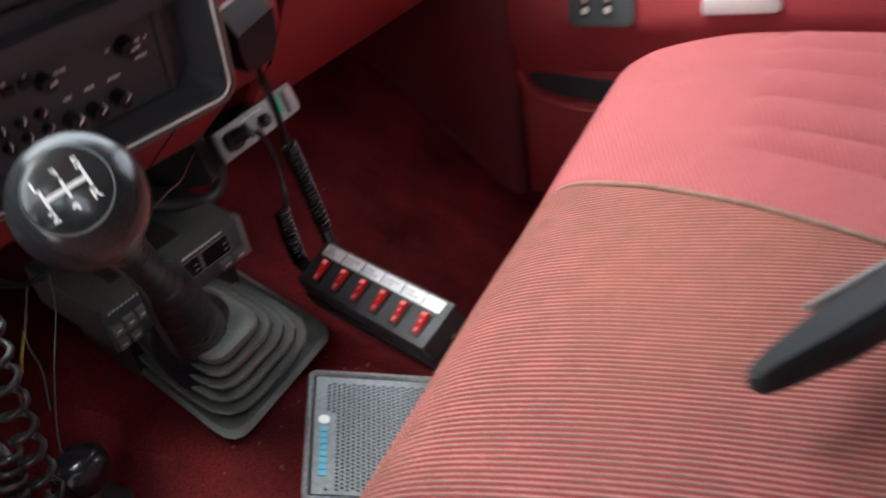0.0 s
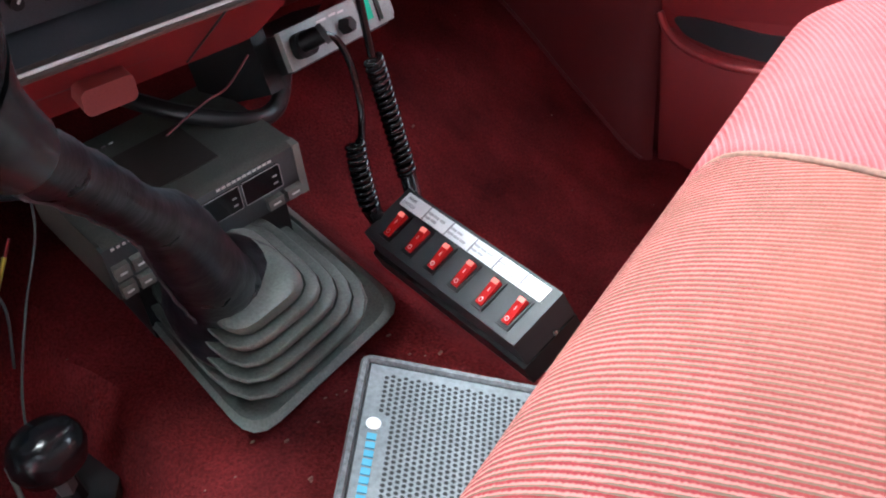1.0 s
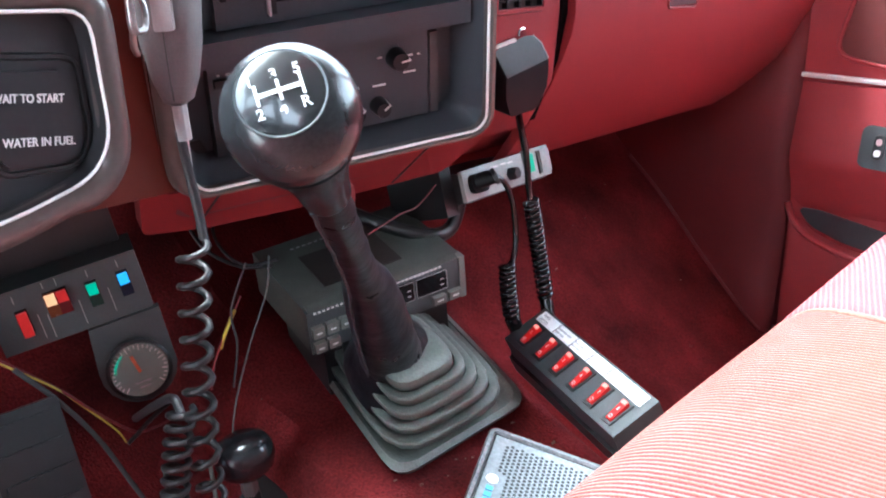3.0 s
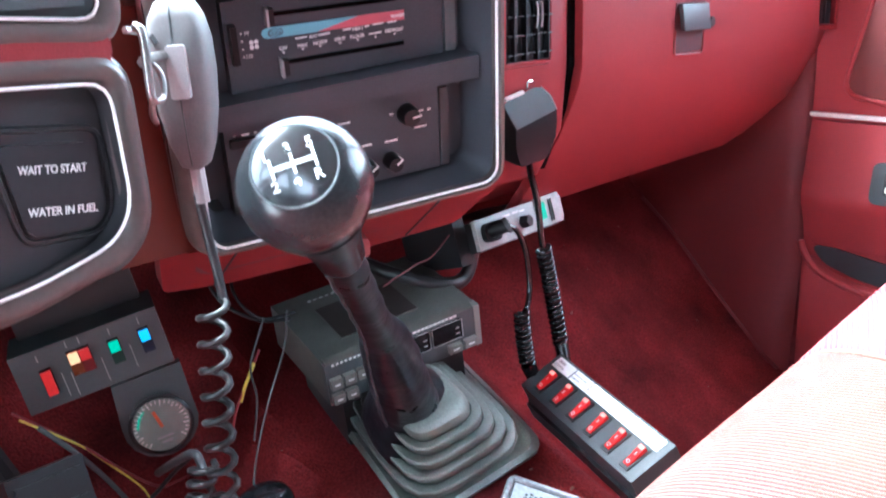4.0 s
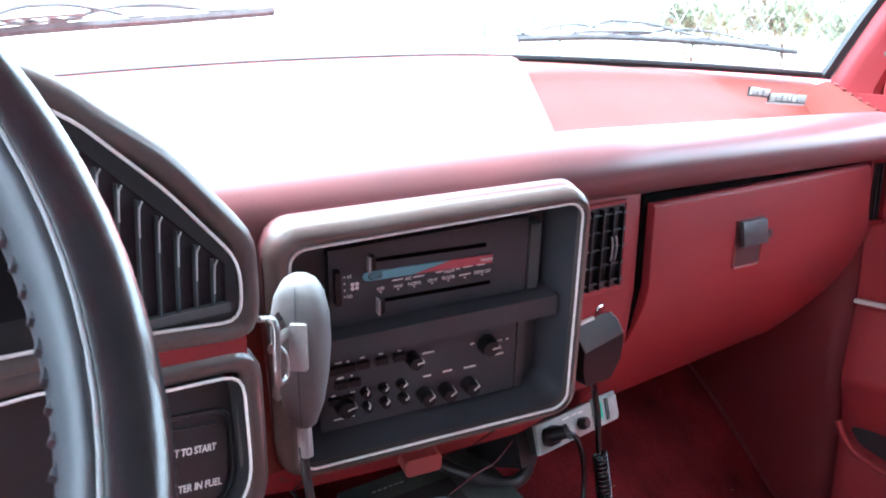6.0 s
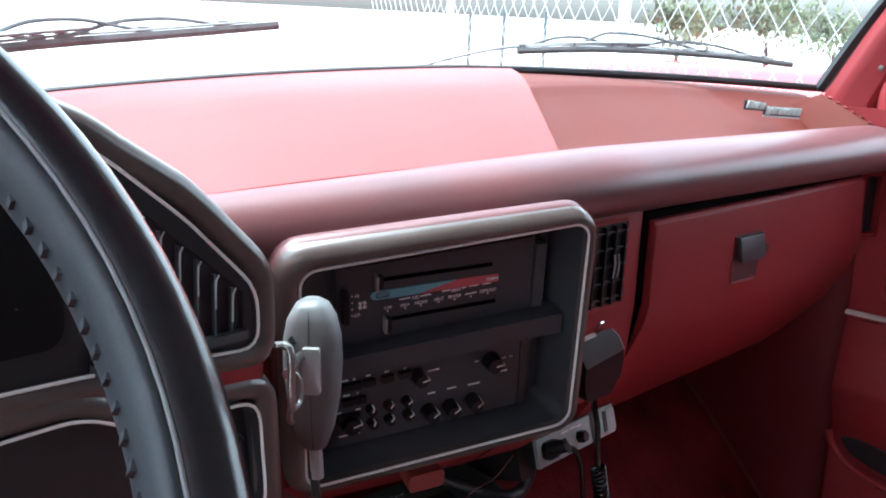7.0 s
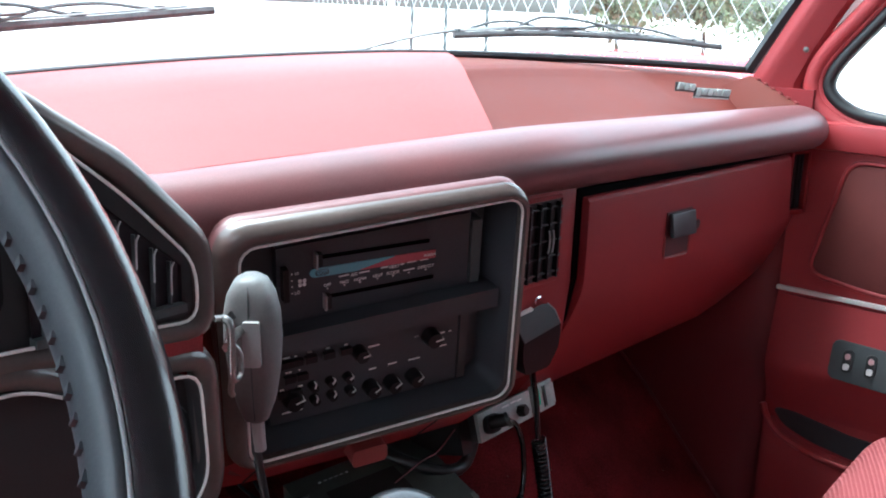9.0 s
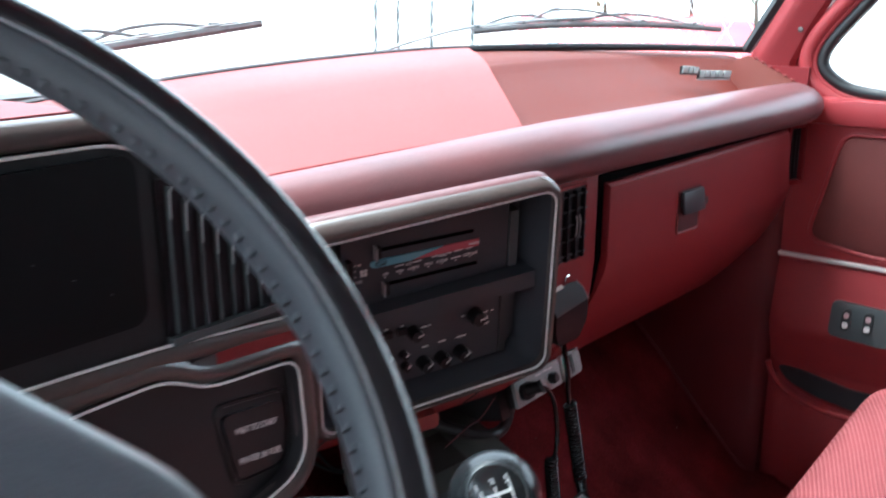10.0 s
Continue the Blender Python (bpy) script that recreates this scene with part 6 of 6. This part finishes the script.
def seat_pt(x, k, ridged):
    p = PR[k]
    y, z = p.y, p.z
    e = max(0.0, (abs(x - (-0.055)) - 0.66) / 0.09)
    e = min(1, e) ** 2
    z -= 0.055 * e * (1 if k > 12 else 0.3)
    y -= 0.05 * e if k < 24 else 0
    seam = math.exp(-((x - 0.287) / 0.006) ** 2)
    y += 0.055 * (x - 0.28) - 0.004
    z -= 0.004 * seam
    y -= 0.003 * seam
    if ridged and 0.37 < x < 0.605 and y < -0.335:
        z += (0.024 * abs(math.sin(math.pi * (x - 0.37) / 0.047)) ** 0.7 - 0.015) * min(1, (-0.335 - y) / 0.014)
    z += 0.014 * math.exp(-((x - 0.52) / 0.13) ** 2) * min(1.0, max(0.0, (-0.19 - y) / 0.1)) if k > 12 else 0.0
    z += 0.0025 * noise.noise((x * 7, y * 7, 3.0))
    return Vector((x + 0.5 * min(0.0, y + 0.20) * min(1.0, max(0.0, (0.72 - abs(x)) / 0.3)), y, z)) - QS


def cushion(name, x0, x1, n, material, ridged, label):
    bm = bmesh.new()
    xs_ = steps(x0, x1, n)
    V = [[bm.verts.new(seat_pt(x, k, ridged)) for k in range(len(PR))] for x in xs_]
    for i in range(n):
        for k in range(len(PR) - 1):
            bm.faces.new((V[i][k], V[i + 1][k], V[i + 1][k + 1], V[i][k + 1]))
    for r_ in (V[0], V[-1]):
        lo = [bm.verts.new((v.co.x, v.co.y, 0.27 - QS.z)) for v in r_]
        for k in range(len(PR) - 1):
            bm.faces.new((r_[k], r_[k + 1], lo[k + 1], lo[k]))
    part(name, bm, material, seat, label, smooth=60)


cushion("cushion_centre", -0.40, 0.287, 90, CLOTH, False, "pinkish-red ribbed cloth")
cushion("cushion_right", 0.287, 0.70, 130, CLOTH_B, True, "paler red cloth with stitched channels")
cushion("cushion_left", -0.81, -0.40, 20, CLOTH_B, False, "paler red cloth")
part("piping", sweep([seat_pt(0.287, k, False) + Vector((0, 0, 0.0020)) for k in range(2, len(PR))], 0.0022, 6), PIPING, seat, "frayed tan piping", smooth=80)
# out of view; dark grey in place of seat cloth to bounce less light
part("backrest", box(-0.80, 0.69, -0.35, -0.26, 0.22, 0.70, m=pose(0, -0.06, 0.0, 0, 0, 0)), TRIM_GREY, seat, "unseen seat back, darkened to cut bounced light", bevel=0.03)
part("seat_base", box(-0.72, 0.62, -0.28, 0.24, -0.03, 0.04), BLACK, seat, bevel=0.01)

# ---- seat belt buckle standing on the cushion
bk = thing("belt_buckle", (-0.03, -0.43, 0.545), (0, 0, 0), "black plastic seat belt buckle lying on the cushion", "seat belt")
QB = Vector((-0.03, -0.43, 0.545))
tip, tail_ = Vector((-0.0643, -0.400, 0.555)), Vector((0.0780, -0.487, 0.549))
axis = (tail_ - tip).normalized()
sd = axis.cross(Vector((0, 0, 1))).normalized()
upv = sd.cross(axis)
rings = []
for t, w, h in ((0.0, 0.003, 0.003), (0.02, 0.008, 0.006), (0.10, 0.012, 0.008), (0.30, 0.018, 0.010), (0.34, 0.020, 0.011), (0.7, 0.021, 0.011), (1.0, 0.021, 0.011)):
    c = tip.lerp(tail_, t) - QB
    rings.append([c + sd * w * 0.68 * a + upv * h * b for a, b in ((-1, -0.5), (-0.7, -1), (0.7, -1), (1, -0.5), (1, 0.5), (0.7, 1), (-0.7, 1), (-1, 0.5))])
part("housing", loft(rings), mat("matt_black_housing", (0.02, 0.02, 0.022), 0.6, grain=800, bump=0.08, vary=0.2, spec=0.3), bk, bevel=0.002)
part("edge_strip", sweep([tip.lerp(tail_, t) - QB + sd * -0.0128 + upv * 0.011 for t in (0.32, 0.6, 1.0)], 0.0020, 6), GREY_BROWN, bk, "worn pale edge")
part("strap", box(-0.004, 0.004, -0.02, 0.02, -0.03, 0.0, m=Matrix.Translation(tail_ - QB)), BLACK, bk, bevel=0.001)

# ---- windscreen, wipers and what lies outside
def glass_pt(x, q):
    y0 = screen_y(x)
    y1 = -0.30 - 0.04 * (x / 0.8) ** 2
    d = max(0.0, 0.30 - x)
    return (x, y0 + (y1 - y0) * q + (0.03 + 0.03 * (x / 0.8) ** 4) * math.sin(math.pi * q), 0.8655 - 0.02 * d - 0.055 * d * d - 0.014 * max(0.0, (x - 0.3) / 0.5) ** 2 + 0.445 * q)


screen = thing("window_1", (0, 0.2, 0.87), (0, 0, 0), "curved windscreen in a black rubber seal", "window", kind="structure")
QW = Vector((0, 0.2, 0.87))
g = grid(lambda x, q: Vector(glass_pt(x, q)) - QW, steps(-0.84, 0.80, 24), steps(0, 1, 10))
pane = part("pane", g, TINTED, screen)
pane.visible_shadow = False
part("seal", sweep([Vector(glass_pt(x, 0.0)) - QW + Vector((0, 0.003, 0.0015)) for x in steps(-0.84, 0.79, 60)], 0.0048, 8), BLACK, screen, "black rubber seal")
part("seal", sweep([Vector(glass_pt(0.785, q)) - QW for q in steps(0, 1, 14)], 0.008, 6), BLACK, screen, "black rubber seal")


def on_glass(x, q, off=0.012):
    p = Vector(glass_pt(x, q))
    return Vector((p.x, p.y + off, p.z + 0.01))


def wiper(line, arm, joints):
    """A blade on the glass with its bridges, clips and arm; line and arm are (across, up the glass) pairs."""
    q = on_glass(*line[0])
    w = thing("wiper", q, (0, 0, 0), "grey windscreen wiper with bridged blade resting on the glass", "wiper")
    pts = [p - q for p in spline([on_glass(*p) for p in line], 8)]
    part("blade", sweep(pts, 0.0026, 6, flat=1.5), WIPER, w)
    part("edge", sweep([p + Vector((0, 0.001, 0.0048)) for p in pts[1:-2]], 0.0011, 5), GREY_LIGHT, w, "bright spine")
    at = lambda t: pts[min(len(pts) - 1, int(t * (len(pts) - 1)))] + Vector((0, 0.004, 0.003))
    for a, top, e in joints:
        mid = at((a + e) / 2) + Vector((0, 0.006, top))
        part("bridge", sweep(spline([at(a), at(a).lerp(mid, 0.6) + Vector((0, 0, top * 0.25)), mid, at(e).lerp(mid, 0.6) + Vector((0, 0, top * 0.25)), at(e)], 5), 0.0017, 6), WIPER, w)
        for t in (a, e):
            part("clip", box(-0.005, 0.005, -0.003, 0.003, -0.004, 0.004, m=Matrix.Translation(at(t))), WIPER, w, bevel=0.001)
    part("arm", sweep([p - q for p in spline([on_glass(x, s_, 0.022) for x, s_ in arm], 6)], 0.0034, 6, flat=0.6), SILVER, w, "grey arm")


wiper([(0.375, 0.026), (0.45, 0.036), (0.52, 0.042), (0.64, 0.044), (0.745, 0.038)], [(0.55, 0.062), (0.46, 0.052), (0.37, 0.034), (0.31, 0.005), (0.25, -0.035)],
      [(0.05, 0.010, 0.45), (0.50, 0.010, 0.93), (0.25, 0.015, 0.72)])
wiper([(-0.27, 0.050), (-0.19, 0.062), (-0.12, 0.068), (-0.03, 0.073), (0.066, 0.083)], [(-0.10, 0.090), (-0.19, 0.082), (-0.28, 0.055), (-0.36, 0.0)],
      [(0.05, 0.009, 0.45), (0.50, 0.009, 0.90), (0.25, 0.013, 0.70)])

bonnet = thing("bonnet", (0, 0.9, 0.78), (0, 0, 0), "pale bonnet of the truck beyond the windscreen", "vehicle body")
part("panel", grid(lambda x, y: (x, y - 0.9, 0.825 - 0.78 - 0.06 * (abs(x) / 0.8) ** 3 - 0.02 * abs(y - 0.9) + (0.012 if abs(x) < 0.45 else 0.0)), steps(-0.82, 0.80, 36), steps(0.34, 1.5, 24)), PAINT_WHITE, bonnet)
part("wing", box(0.83, 0.89, -0.9, 0.6, -0.6, -0.02), PAINT_WHITE, bonnet, bevel=0.02)
part("wing", box(-0.88, -0.82, -0.9, 0.6, -0.6, -0.02), PAINT_WHITE, bonnet, bevel=0.02)
part("cowl", box(-0.82, 0.8, -0.62, -0.54, -0.06, 0.03), BLACK, bonnet)
part("floor_pan", box(-0.86, 0.8, -1.9, 0.5, -0.62, -0.585), BLACK, bonnet)

tagged(part("ground", grid(lambda x, y: (x, y, -0.56), steps(-4000, 4000, 40), steps(-4000, 4000, 40)), CONCRETE), "pale concrete yard", "ground", kind="structure")


# chain-link fence beside the truck
def fence_at(s_):
    return 2.60 + 0.57 * (s_ - 1), s_


fence = thing("chain_link_fence", (fence_at(1.5)[0], 1.5, -0.56), (0, 0, math.degrees(math.atan2(1, 0.57))), "galvanised chain-link fence with steel posts", "fence")
LEN0, LEN1, H = -2.2, 3.2, 1.62
bm = bmesh.new()
d = 0.135
n = int((LEN1 - LEN0) / d)
for i in range(-20, n):
    for sgn in (1, -1):
        a = LEN0 + i * d if sgn > 0 else LEN0 + i * d + H
        x0, z0, x1, z1 = (a, 0.0, a + H, H) if sgn > 0 else (a, 0.0, a - H, H)
        lo_, hi_ = sorted((x0, x1))
        if hi_ < LEN0 or lo_ > LEN1:
            continue
        sweep([(x0, 0.002 * sgn, z0), (x1, 0.002 * sgn, z1)], 0.0021, 4, bm=bm, up=(0, 1, 0))
tagged(part("wire_mesh", bm, GALV, fence), kind="stuff")
for k in range(3):
    part("post", sweep([(LEN0 + 0.4 + 2.2 * k, 0.02, 0), (LEN0 + 0.4 + 2.2 * k, 0.02, H + 0.03)], 0.024, 10), GALV, fence)
part("top_rail", sweep([(LEN0, 0.02, H), (LEN1, 0.02, H)], 0.016, 8), GALV, fence)


def bush(x, y, z, r, h, seed, label):
    rnd = random.Random(seed)
    t = thing("tree", (x, y, z), (0, 0, 0), label, "tree", group="trees beyond the fence")
    part("trunk", sweep([(0, 0, 0), (0.05, 0.02, h * 0.4), (0.0, 0.05, h * 0.8)], 0.05, 7, radii=[0.06, 0.04, 0.015]), BARK, t)
    for k in range(4):
        a = rnd.uniform(0, 6.28)
        part("limb", sweep([(0.03, 0.02, h * 0.3), (0.5 * r * math.cos(a), 0.5 * r * math.sin(a), h * 0.7)], 0.02, 5, radii=[0.025, 0.008]), BARK, t)
    bm = bmesh.new()
    for k in range(750):
        c = Vector((rnd.gauss(0, 0.42), rnd.gauss(0, 0.42), rnd.gauss(0.93, 0.055)))
        p = Vector((c.x * r, c.y * r, max(0.1, c.z) * h))
        m = Matrix.Translation(p) @ Euler((rnd.uniform(0, 6), rnd.uniform(0, 6), rnd.uniform(0, 6))).to_matrix().to_4x4()
        s_ = rnd.uniform(0.02, 0.045)
        vs = [bm.verts.new(m @ Vector(q)) for q in ((-s_, 0, 0), (0, s_ * 0.5, 0.01), (s_, 0, 0), (0, -s_ * 0.5, 0.01))]
        bm.faces.new(vs)
    tagged(part("crown", bm, LEAF, t), kind="stuff")


bush(7.3, 4.0, -0.56, 0.36, 1.62, 1, "small green tree behind the fence")
bush(7.7, 3.4, -0.56, 0.42, 1.72, 2, "small green tree behind the fence")
bush(9.6, 3.6, -0.56, 0.5, 1.60, 3, "small green tree behind the fence")

# red car parked ahead, beyond the bonnet
car = thing("parked_car", (5.75, 2.95, -0.56), (0, 0, 30), "red car parked beyond the bonnet", "car")
part("body", prism(smooth_outline([(-1.8, 0.28), (1.8, 0.28), (1.85, 0.62), (1.2, 0.72), (0.7, 1.24), (-0.7, 1.26), (-1.3, 0.76), (-1.85, 0.68)], 0.12), -0.7, 0.7), PAINT_RED, car, bevel=0.04)
part("side_window", prism(smooth_outline([(-1.05, 0.76), (0.98, 0.76), (0.62, 1.17), (-0.62, 1.19)], 0.06), -0.71, 0.71), BLACK_GLOSS, car, "dark side windows", bevel=0.004)
for x in (-1.15, 1.2):
    for y in (-0.7, 0.58):
        w = part("wheel", lathe([(0.0, 0), (0.27, 0), (0.29, 0.03), (0.29, 0.10), (0.27, 0.13), (0.0, 0.13)], 24, m=Matrix.Translation((x, y, 0.29)) @ pose(0, 0, 0, -90, 0, 0)), TYRE, car)
for k, (x, y) in enumerate(((14.3, 13.0), (14.6, 12.7), (15.0, 12.2), (15.5, 11.6))):
    p_ = thing("bollard", (x, y, -0.56), (0, 0, 0), "dark steel post standing far off in the yard", "post", group="posts in the yard")
    part("shaft", sweep([(0, 0, 0), (0, 0, 1.6)], 0.035, 8), GREY_DARK, p_)
